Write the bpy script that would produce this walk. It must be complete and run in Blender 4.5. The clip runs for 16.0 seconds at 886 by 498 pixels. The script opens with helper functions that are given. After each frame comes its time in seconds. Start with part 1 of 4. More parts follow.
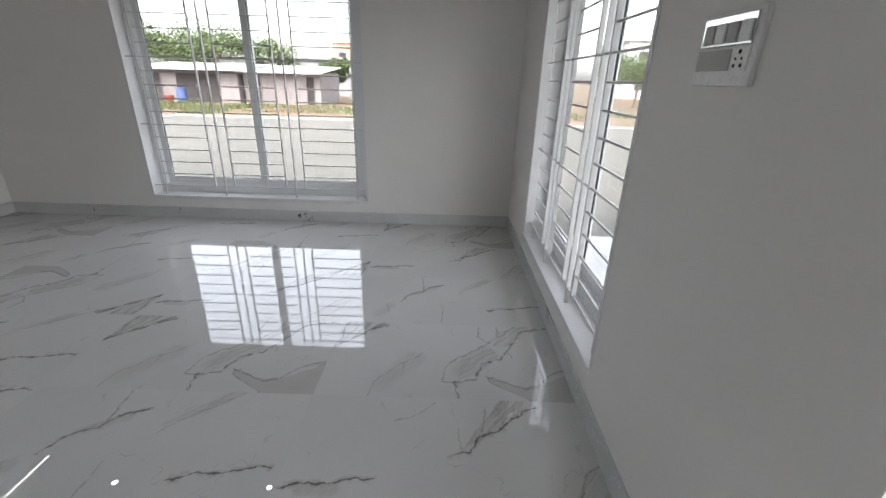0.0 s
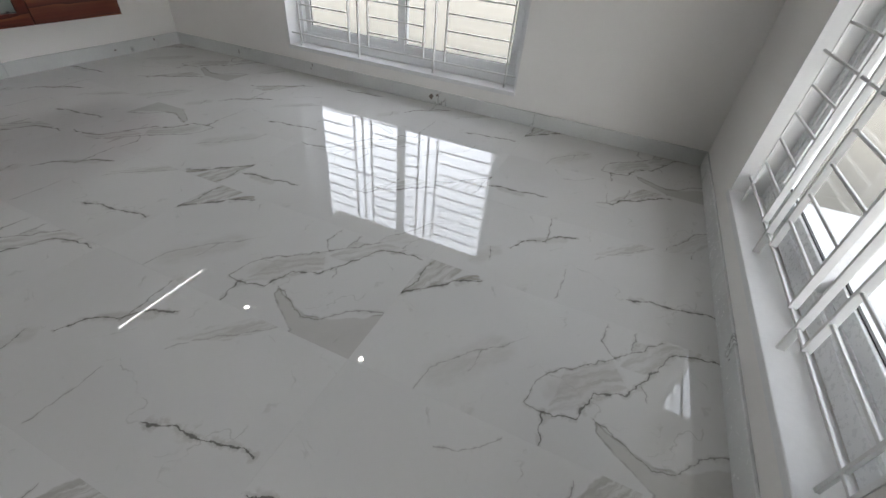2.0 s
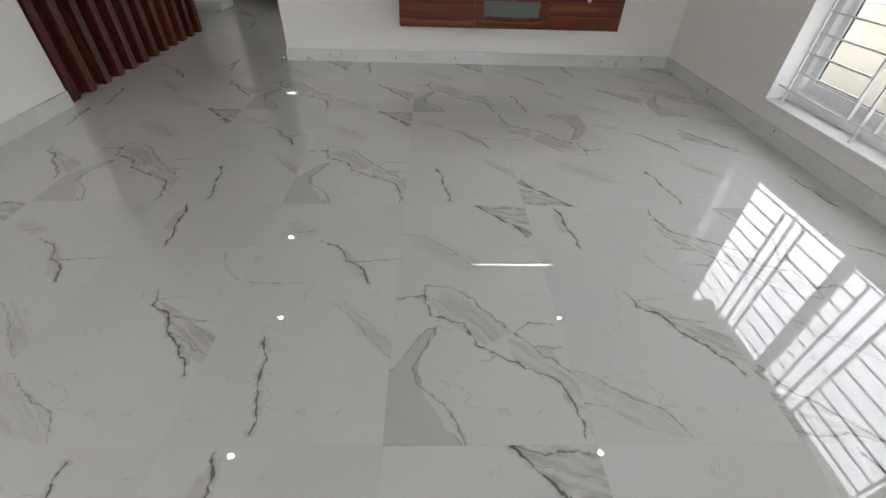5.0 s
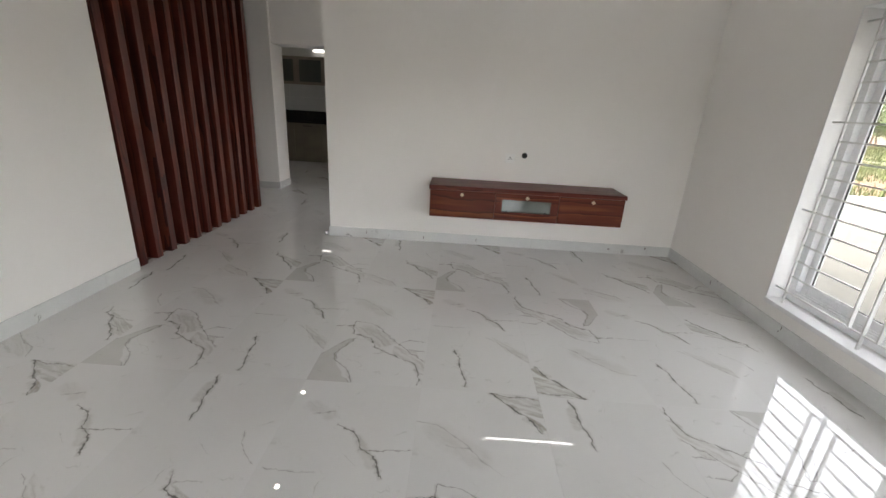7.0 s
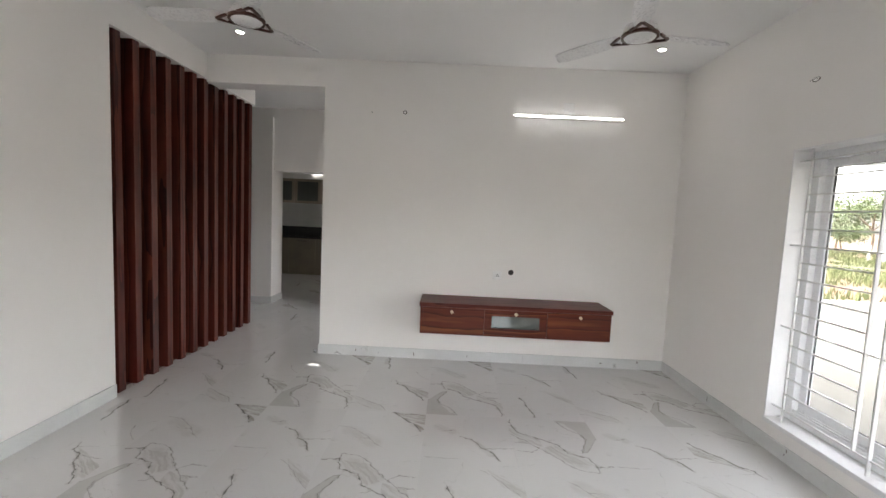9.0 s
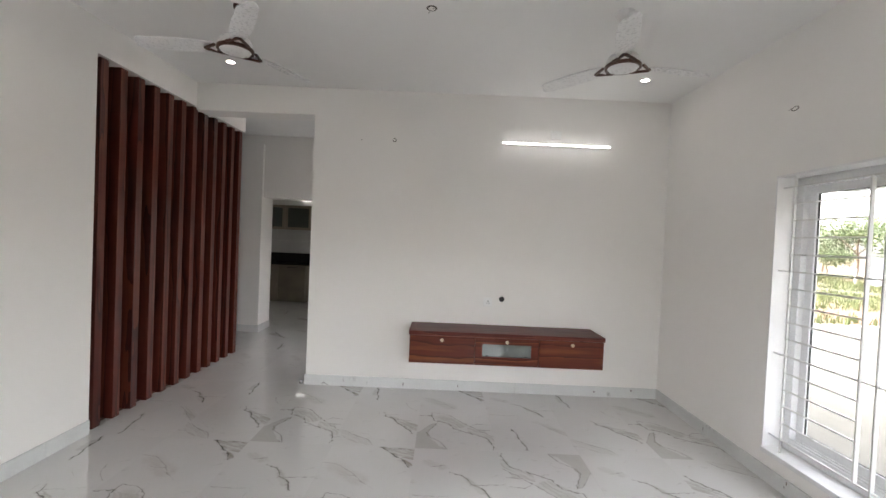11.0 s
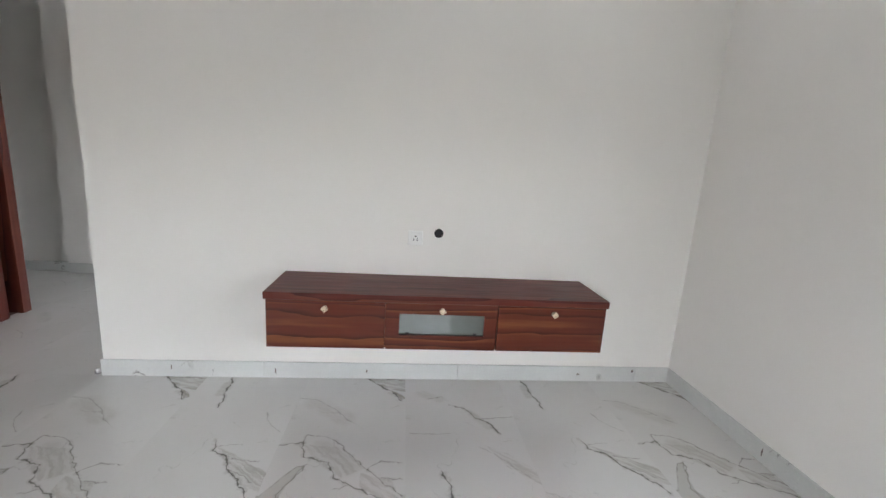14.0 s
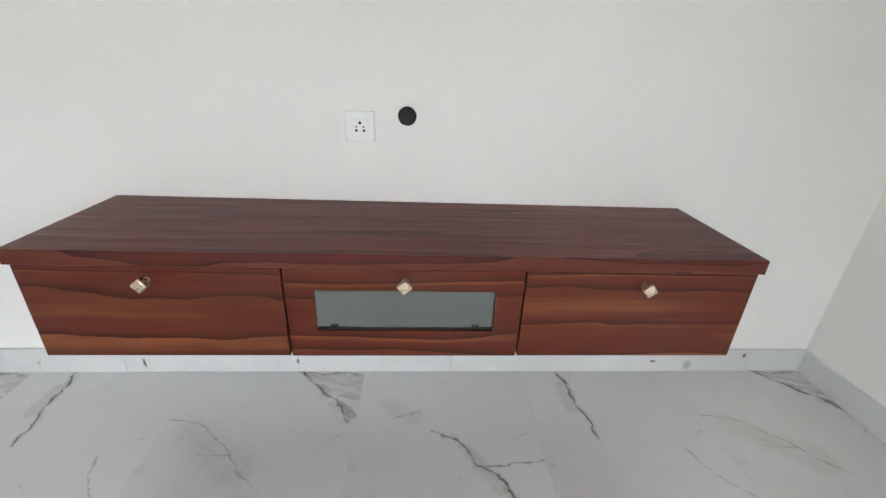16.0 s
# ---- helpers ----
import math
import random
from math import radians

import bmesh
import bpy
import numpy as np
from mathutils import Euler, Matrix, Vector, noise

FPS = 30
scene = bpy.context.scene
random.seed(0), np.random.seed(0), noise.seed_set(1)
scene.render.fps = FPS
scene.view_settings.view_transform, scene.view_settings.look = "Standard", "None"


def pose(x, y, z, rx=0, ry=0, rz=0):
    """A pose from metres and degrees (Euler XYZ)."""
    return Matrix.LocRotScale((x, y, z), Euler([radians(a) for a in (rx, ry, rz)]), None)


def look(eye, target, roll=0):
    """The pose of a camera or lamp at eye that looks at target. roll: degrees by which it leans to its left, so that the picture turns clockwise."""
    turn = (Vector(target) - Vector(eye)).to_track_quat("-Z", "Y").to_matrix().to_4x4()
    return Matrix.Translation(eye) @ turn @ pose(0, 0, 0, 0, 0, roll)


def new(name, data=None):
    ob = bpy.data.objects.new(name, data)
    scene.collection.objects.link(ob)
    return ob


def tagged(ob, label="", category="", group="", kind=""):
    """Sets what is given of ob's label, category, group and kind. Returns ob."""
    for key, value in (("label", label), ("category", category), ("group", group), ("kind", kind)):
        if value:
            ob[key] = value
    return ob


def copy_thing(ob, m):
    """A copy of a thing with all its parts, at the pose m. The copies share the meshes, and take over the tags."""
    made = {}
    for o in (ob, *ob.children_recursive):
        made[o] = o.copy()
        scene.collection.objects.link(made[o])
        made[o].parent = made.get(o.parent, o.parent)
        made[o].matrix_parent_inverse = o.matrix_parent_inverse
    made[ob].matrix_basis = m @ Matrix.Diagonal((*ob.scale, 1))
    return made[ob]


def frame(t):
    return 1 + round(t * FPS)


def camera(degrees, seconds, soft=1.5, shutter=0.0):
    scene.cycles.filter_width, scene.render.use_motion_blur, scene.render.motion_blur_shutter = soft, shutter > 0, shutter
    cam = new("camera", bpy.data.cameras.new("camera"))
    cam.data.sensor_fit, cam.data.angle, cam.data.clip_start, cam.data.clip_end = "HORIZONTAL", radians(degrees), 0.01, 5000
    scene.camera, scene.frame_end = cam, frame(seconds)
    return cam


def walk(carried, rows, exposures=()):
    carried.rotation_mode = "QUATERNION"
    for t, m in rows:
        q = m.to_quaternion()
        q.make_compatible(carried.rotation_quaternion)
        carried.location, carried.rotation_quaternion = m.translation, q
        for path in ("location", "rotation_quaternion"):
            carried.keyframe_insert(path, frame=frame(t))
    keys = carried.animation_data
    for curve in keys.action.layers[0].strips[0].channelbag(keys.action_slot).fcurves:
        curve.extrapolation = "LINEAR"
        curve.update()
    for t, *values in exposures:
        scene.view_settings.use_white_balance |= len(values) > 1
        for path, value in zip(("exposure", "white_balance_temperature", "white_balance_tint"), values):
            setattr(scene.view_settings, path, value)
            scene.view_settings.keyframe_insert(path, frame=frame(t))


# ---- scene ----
cam = camera(93.5, 16.0)
PATH = [
    (0, (0.228, 0.213, 1.302), (0.223, 2.066, 0.548), 1.7),
    (0.5, (0.245, 0.278, 1.259), (0.178, 2.063, 0.361), 2.2),
    (1, (0.23, 0.442, 1.215), (0.055, 2.15, 0.188), 2.9),
    (1.5, (0.205, 0.702, 1.193), (-0.138, 2.311, 0.056), 4.1),
    (2, (0.226, 0.984, 1.151), (-0.338, 2.453, -0.084), 5.6),
    (2.5, (0.23, 1.241, 1.146), (-0.6, 2.491, -0.177), 6.6),
    (3, (0.175, 1.519, 1.134), (-0.91, 2.474, -0.248), 5.9),
    (3.5, (0.158, 1.747, 1.132), (-1.101, 2.363, -0.296), 5.2),
    (4, (0.163, 1.862, 1.113), (-1.192, 2.19, -0.321), 4.1),
    (4.2, (0.173, 1.847, 1.114), (-1.206, 2.081, -0.316), 3.6),
    (6.3, (0.251, 1.772, 1.319), (-1.524, 1.712, 0.398), 2.9),
    (6.5, (0.255, 1.774, 1.345), (-1.557, 1.718, 0.501), 3.0),
    (7, (0.259, 1.778, 1.39), (-1.629, 1.733, 0.73), 3.3),
    (7.5, (0.265, 1.778, 1.427), (-1.672, 1.741, 0.928), 3.3),
    (8, (0.279, 1.779, 1.46), (-1.687, 1.746, 1.095), 3.2),
    (8.5, (0.293, 1.778, 1.482), (-1.69, 1.747, 1.228), 3.0),
    (9, (0.305, 1.772, 1.51), (-1.688, 1.747, 1.343), 2.7),
    (11.3, (0.247, 1.813, 1.519), (-1.753, 1.819, 1.477), 2.5),
    (11.5, (0.213, 1.843, 1.513), (-1.786, 1.855, 1.454), 2.5),
    (12, (0.073, 1.893, 1.485), (-1.924, 1.944, 1.383), 2.7),
    (12.5, (-0.246, 1.908, 1.45), (-2.237, 2.015, 1.296), 2.9),
    (13, (-0.606, 1.991, 1.404), (-2.589, 2.15, 1.189), 3.2),
    (13.5, (-1.019, 2.118, 1.367), (-2.99, 2.308, 1.09), 3.4),
    (14, (-1.477, 2.206, 1.353), (-3.427, 2.403, 0.956), 3.6),
    (14.5, (-1.867, 2.323, 1.283), (-3.795, 2.514, 0.785), 3.6),
    (15, (-2.194, 2.4, 1.225), (-4.087, 2.578, 0.607), 3.4),
    (15.5, (-2.495, 2.441, 1.157), (-4.347, 2.589, 0.418), 3.0),
    (16, (-2.638, 2.456, 1.099), (-4.459, 2.584, 0.28), 2.6),
]
EXPOSURES = [(0.0, 1.33, 6650.0, 13.5), (1.0, 1.43, 6700.0, 13.0), (2.0, 1.50, 6850.0, 12.0), (3.0, 1.72, 6950.0, 11.5), (4.0, 1.70, 7050.0, 12.0), (6.5, 1.95, 7200.0, 13.0), (9.0, 2.26, 7050.0, 14.5), (11.5, 2.35, 7000.0, 14.5), (13.0, 2.42, 6850.0, 14.0), (14.5, 2.65, 6700.0, 11.5), (16.0, 2.82, 6650.0, 10.5)]
walk(cam, [(t, look(eye, target, roll)) for t, eye, target, roll in PATH], EXPOSURES)

# ---------------------------------------------------------------- exposure, world, sun, large lights
world = bpy.data.worlds.new("world")
scene.world = world
world.use_nodes = True
wn = world.node_tree.nodes
sky = wn.new("ShaderNodeTexSky")
sky.sky_type = "NISHITA"
sky.sun_disc = False
sky.sun_elevation, sky.sun_rotation = radians(52), radians(195)
sky.air_density, sky.dust_density, sky.ozone_density = 1.0, 4.0, 1.0
wn["Background"].inputs["Strength"].default_value = 0.15
# bright haze: a pale, nearly colourless sky, about as bright low down as overhead
wl = world.node_tree.links
pale = wn.new("ShaderNodeHueSaturation")
pale.inputs["Saturation"].default_value = 0.30
wl.new(sky.outputs["Color"], pale.inputs["Color"])
height = wn.new("ShaderNodeSeparateXYZ")
wl.new(wn.new("ShaderNodeTexCoord").outputs["Generated"], height.inputs[0])
lift = wn.new("ShaderNodeMath")
lift.operation = "MULTIPLY_ADD"
lift.use_clamp = False
lift.inputs[1].default_value, lift.inputs[2].default_value = 0.4, 4.0
up = wn.new("ShaderNodeMath")
up.operation = "MAXIMUM"
up.inputs[1].default_value = 0.0
cap = wn.new("ShaderNodeMath")
cap.operation = "MINIMUM"
cap.inputs[1].default_value = 0.55
wl.new(height.outputs["Z"], up.inputs[0])
wl.new(up.outputs[0], cap.inputs[0])
wl.new(cap.outputs[0], lift.inputs[0])
cloudy = wn.new("ShaderNodeVectorMath")
cloudy.operation = "SCALE"
wl.new(pale.outputs["Color"], cloudy.inputs[0])
wl.new(lift.outputs[0], cloudy.inputs["Scale"])
wl.new(cloudy.outputs[0], wn["Background"].inputs["Color"])

sun = new("sun", bpy.data.lights.new("sun", "SUN"))
sun.data.energy, sun.data.angle, sun.data.color = 0.5, radians(14), (1.0, 0.95, 0.88)
SUN_AZ, SUN_EL = radians(195), radians(52)
sun.matrix_world = look((20, -30, 40), (20 - math.sin(SUN_AZ) * math.cos(SUN_EL), -30 - math.cos(SUN_AZ) * math.cos(SUN_EL), 40 - math.sin(SUN_EL)))

# ---------------------------------------------------------------- dimensions of the rooms
XT, XR, YA, YL, H = -3.93, 0.835, 4.035, -0.71, 2.985
WALL = 0.23
XH = -6.10          # far wall of the hall
XK = -9.60          # back wall of the kitchen
YH0, YH1 = -3.60, 1.60
WA = (-2.545, -0.505, 0.212, 2.045)   # window over the road: x0, x1, z0, z1
WC = (1.60, 3.21, 0.232, 2.045)       # side window: y0, y1, z0, z1
ADDED_DOORWAY = (0.02, 0.62, 0.0, 2.10)    # unseen opening, added to light the far wall and hall: y0, y1, z0, z1
GROUND = -0.5


# ---------------------------------------------------------------- materials
def mat(name, colour=(0.8, 0.8, 0.8), rough=0.5, metal=0.0, spec=0.5):
    m = bpy.data.materials.new(name)
    m.use_nodes = True
    b = m.node_tree.nodes["Principled BSDF"]
    b.inputs["Base Color"].default_value = (*colour, 1)
    b.inputs["Roughness"].default_value = rough
    b.inputs["Metallic"].default_value = metal
    b.inputs["Specular IOR Level"].default_value = spec
    return m


class Net:
    """Short hand for wiring a material."""

    def __init__(self, m):
        self.m, self.t = m, m.node_tree
        self.b = self.t.nodes["Principled BSDF"]

    def node(self, kind, **props):
        n = self.t.nodes.new(kind)
        for k, v in props.items():
            setattr(n, k, v)
        return n

    def put(self, socket, value):
        if isinstance(value, bpy.types.NodeSocket):
            self.t.links.new(value, socket)
        else:
            socket.default_value = value

    def coords(self, scale=(1, 1, 1), kind="Object", turn=(0, 0, 0)):
        c = self.node("ShaderNodeTexCoord")
        mp = self.node("ShaderNodeMapping")
        mp.inputs["Scale"].default_value = scale
        mp.inputs["Rotation"].default_value = turn
        self.t.links.new(c.outputs[kind], mp.inputs["Vector"])
        return mp.outputs["Vector"]

    def noise(self, vec, scale, detail=3.0, rough=0.5, distort=0.0):
        n = self.node("ShaderNodeTexNoise")
        self.put(n.inputs["Vector"], vec)
        n.inputs["Scale"].default_value, n.inputs["Detail"].default_value = scale, detail
        n.inputs["Roughness"].default_value, n.inputs["Distortion"].default_value = rough, distort
        return n.outputs["Fac"]

    def math(self, op, a, b=0.0, c=0.0, clamp=False):
        n = self.node("ShaderNodeMath", operation=op, use_clamp=clamp)
        for s, v in zip(n.inputs, (a, b, c)):
            self.put(s, v)
        return n.outputs[0]

    def step(self, v, lo, hi, a=0.0, b=1.0):
        n = self.node("ShaderNodeMapRange", interpolation_type="SMOOTHSTEP")
        for s, x in zip(n.inputs, (v, lo, hi, a, b)):
            self.put(s, x)
        return n.outputs[0]

    def mix(self, f, a, b):
        n = self.node("ShaderNodeMix", data_type="RGBA")
        self.put(n.inputs[0], f)
        self.put(n.inputs[6], a if isinstance(a, bpy.types.NodeSocket) else (*a, 1))
        self.put(n.inputs[7], b if isinstance(b, bpy.types.NodeSocket) else (*b, 1))
        return n.outputs[2]

    def colour(self, v):
        self.put(self.b.inputs["Base Color"], v)

    def rough(self, v):
        self.put(self.b.inputs["Roughness"], v)

    def bump(self, height, strength=0.2, dist=0.002):
        n = self.node("ShaderNodeBump")
        n.inputs["Strength"].default_value, n.inputs["Distance"].default_value = strength, dist
        self.put(n.inputs["Height"], height)
        self.t.links.new(n.outputs["Normal"], self.b.inputs["Normal"])


def varied(name, c1, c2, scale, rough=0.6, metal=0.0, spec=0.5, bump=0.1, fine=60.0, dist=0.002, kind="Object"):
    """A surface with blotches between two colours, a fine grain and a fine relief."""
    m = mat(name, c1, rough, metal, spec)
    n = Net(m)
    v = n.coords(kind=kind)
    big = n.noise(v, scale, 4.0, 0.55)
    small = n.noise(v, fine, 3.0, 0.6)
    f = n.math("ADD", n.math("MULTIPLY", big, 0.75), n.math("MULTIPLY", small, 0.25))
    n.colour(n.mix(n.step(f, 0.3, 0.7), c1, c2))
    n.rough(n.step(small, 0.2, 0.8, max(rough - 0.08, 0.02), min(rough + 0.08, 1.0)))
    if bump:
        n.bump(n.math("ADD", small, n.math("MULTIPLY", big, 0.4)), bump, dist)
    return m


def emitter(name, colour, strength):
    m = mat(name, (0.9, 0.9, 0.9), 0.4)
    b = m.node_tree.nodes["Principled BSDF"]
    b.inputs["Emission Color"].default_value = (*colour, 1)
    b.inputs["Emission Strength"].default_value = strength
    return m


def wood(name, along, dark, mid, light, rough, across=14.0, gloss=0.22, crisp=0.85):
    """Red-brown laminate whose grain runs along one axis (0, 1 or 2)."""
    m = mat(name, mid, rough, 0.0, gloss)
    n = Net(m)
    s = [1.0, 1.0, 1.0]
    s[along] = 0.055
    v = n.coords(tuple(s))
    oi = n.node("ShaderNodeObjectInfo").outputs["Random"]
    off = n.node("ShaderNodeCombineXYZ")
    for k in range(3):
        n.put(off.inputs[k], n.math("MULTIPLY", oi, 7.0 + 5 * k))
    va = n.node("ShaderNodeVectorMath", operation="ADD")
    n.put(va.inputs[0], v), n.put(va.inputs[1], off.outputs[0])
    v = va.outputs[0]
    line = n.noise(v, across * 5.0, 4.0, 0.6, 0.3)
    tone = n.noise(v, across * 0.8, 2.0, 0.5, 0.4)
    # growth bands: each swells from dark to light, then breaks off at a sharp line
    sx = n.node("ShaderNodeSeparateXYZ")
    n.put(sx.inputs[0], v)
    u = [sx.outputs[k] for k in range(3) if k != along]
    wide = list(s)
    wide[along] = 0.30
    wave = n.noise(n.coords(tuple(wide)), 5.0, 3.0, 0.5, 0.2)
    saw = n.math("ADD", n.math("MULTIPLY", n.math("ADD", u[0], u[1]), across), n.math("MULTIPLY", wave, 1.5))
    saw = n.math("FRACT", n.math("ADD", saw, n.math("MULTIPLY", tone, 2.6)))
    c = n.mix(n.step(saw, 0.0, 0.38), dark, mid)
    c = n.mix(n.math("MULTIPLY", n.step(saw, 0.45, 1.0), n.step(tone, 0.36, 0.62, 0.15, 0.95)), c, light)
    c = n.mix(n.math("MULTIPLY", n.step(line, 0.35, 0.7), 0.28), c, dark)
    c = n.mix(n.math("MULTIPLY", n.step(saw, 0.0, 0.10, 1.0, 0.0), n.step(line, 0.3, 0.6, crisp * 0.35, crisp)), c, tuple(x * 0.35 for x in dark))
    n.colour(c)
    n.rough(n.step(line, 0.3, 0.7, rough - 0.05, rough + 0.07))
    n.bump(line, 0.05, 0.001)
    return m


def marble(name, strokes, shades, patches):
    """Glossy white vitrified tile with one print of grey-beige veins. strokes: (half width, depth of tone, points); shades: (radius, tone, points);
    patches: (tone, streak angle or None, convex outlines) of flat grey-beige fields with crisp edges, brushed along the angle."""
    m = mat(name, (0.75, 0.75, 0.74), 0.05)
    n = Net(m)
    v0 = n.coords()

    def vec(op, a, b=None, c=None):
        k = n.node("ShaderNodeVectorMath", operation=op)
        for s, x in zip(k.inputs, (a, b, c)):
            if x is not None:
                n.put(s, x)
        return k

    def wobble(v, scale, size, detail):
        t = n.node("ShaderNodeTexNoise")
        n.put(t.inputs["Vector"], v0)
        t.inputs["Scale"].default_value, t.inputs["Detail"].default_value = scale, detail
        d = vec("SUBTRACT", t.outputs["Color"], (0.5, 0.5, 0.5)).outputs[0]
        return vec("MULTIPLY_ADD", d, (size, size, 0.0), v).outputs[0]

    p = wobble(wobble(v0, 9.0, 0.035, 2.0), 30.0, 0.030, 3.0)

    def reach(points):
        best = None
        for (a, b), (c, d) in zip(points, points[1:]):
            e = Vector((c - a, d - b, 0))
            pa = vec("SUBTRACT", p, (a, b, 0)).outputs[0]
            dot = vec("DOT_PRODUCT", pa, tuple(e / max(e.length_squared, 1e-9))).outputs["Value"]
            h = n.math("MULTIPLY", dot, 1.0, clamp=True)
            sc = vec("SCALE", tuple(e))
            n.put(sc.inputs["Scale"], h)
            dist = vec("DISTANCE", pa, sc.outputs[0]).outputs["Value"]
            best = dist if best is None else n.math("MINIMUM", best, dist)
        return best

    swell = n.step(n.noise(v0, 21.0, 4.0, 0.7), 0.36, 0.66, 0.22, 1.7)
    fl = n.node("ShaderNodeMapping")
    fl.vector_type = "TEXTURE"
    fl.inputs["Rotation"].default_value = (0, 0, radians(50))
    fl.inputs["Scale"].default_value = (0.15, 0.03, 1.0)
    n.put(fl.inputs["Vector"], p)
    streak = n.noise(fl.outputs["Vector"], 1.0, 4.0, 0.6, 0.4)
    blotch = n.noise(v0, 7.0, 3.0, 0.6)
    cloud = n.noise(v0, 1.3, 3.0, 0.5)
    c = n.mix(n.step(cloud, 0.35, 0.65), (0.675, 0.67, 0.655), (0.645, 0.64, 0.625))
    for r, tone, points in shades:
        f = n.math("DIVIDE", reach(points), r)
        f = n.math("MULTIPLY", n.step(f, 0.35, 1.15, 1.0, 0.0), n.step(n.math("ADD", streak, n.math("MULTIPLY", blotch, 0.5)), 0.5, 1.0, 0.25, 1.0))
        c = n.mix(n.math("MULTIPLY", f, min(tone * 1.25, 0.95)), c, (0.29, 0.265, 0.22))
    edge = wobble(v0, 16.0, 0.030, 3.0)
    for tone, angle, outlines in patches:
        near = None
        for points in outlines:
            turn = sum(a * h - b * g for (a, b), (g, h) in zip(points, points[1:] + points[:1]))
            inside = None
            for (a, b), (g, h) in zip(points, points[1:] + points[:1]):
                out = Vector((h - b, a - g, 0)).normalized() * (1 if turn > 0 else -1)
                dot = vec("DOT_PRODUCT", edge, tuple(out)).outputs["Value"]
                dot = n.math("SUBTRACT", dot, out.x * a + out.y * b)
                inside = dot if inside is None else n.math("MAXIMUM", inside, dot)
            near = inside if near is None else n.math("MINIMUM", near, inside)
        f = n.step(near, -0.004, 0.004, 1.0, 0.0)
        if angle is not None:
            br = n.node("ShaderNodeMapping")
            br.vector_type = "TEXTURE"
            br.inputs["Rotation"].default_value = (0, 0, radians(angle))
            br.inputs["Scale"].default_value = (0.22, 0.020, 1.0)
            n.put(br.inputs["Vector"], p)
            brush = n.noise(br.outputs["Vector"], 1.0, 3.0, 0.6, 0.3)
            f = n.math("MULTIPLY", f, n.step(brush, 0.36, 0.66, 0.08, 0.95))
        else:
            f = n.math("MULTIPLY", f, n.step(blotch, 0.3, 0.7, 0.8, 1.0))
            rim = n.math("MULTIPLY", n.step(n.math("ABSOLUTE", near), 0.001, 0.006, 1.0, 0.0), n.step(blotch, 0.42, 0.6, 0.0, 0.5))
            c = n.mix(rim, c, (0.16, 0.15, 0.13))
        c = n.mix(n.math("MULTIPLY", f, tone), c, (0.31, 0.285, 0.24))
    for w, tone, points in strokes:
        w *= 0.85
        d = n.math("DIVIDE", reach(points), swell)
        c = n.mix(n.math("MULTIPLY", n.step(d, w * 1.2, w * 4.0, 1.0, 0.0), tone * 0.36), c, (0.29, 0.265, 0.225))
        c = n.mix(n.math("MULTIPLY", n.step(d, w * 0.3, w * 1.05, 1.0, 0.0), tone * 0.92), c, (0.075, 0.07, 0.062))
    hair = n.math("ABSOLUTE", n.math("SUBTRACT", n.noise(p, 2.6, 4.0, 0.55, 0.5), 0.5))
    hair = n.math("MULTIPLY", n.step(hair, 0.002, 0.007, 1.0, 0.0), n.step(blotch, 0.5, 0.66))
    c = n.mix(n.math("MULTIPLY", hair, 0.30), c, (0.25, 0.24, 0.21))
    n.colour(c)
    n.b.inputs["IOR"].default_value = 2.0
    n.rough(n.step(cloud, 0.3, 0.7, 0.004, 0.010))
    n.bump(n.noise(n.coords(kind="Object"), 9.0, 1.0, 0.4), 0.004, 0.004)
    return m


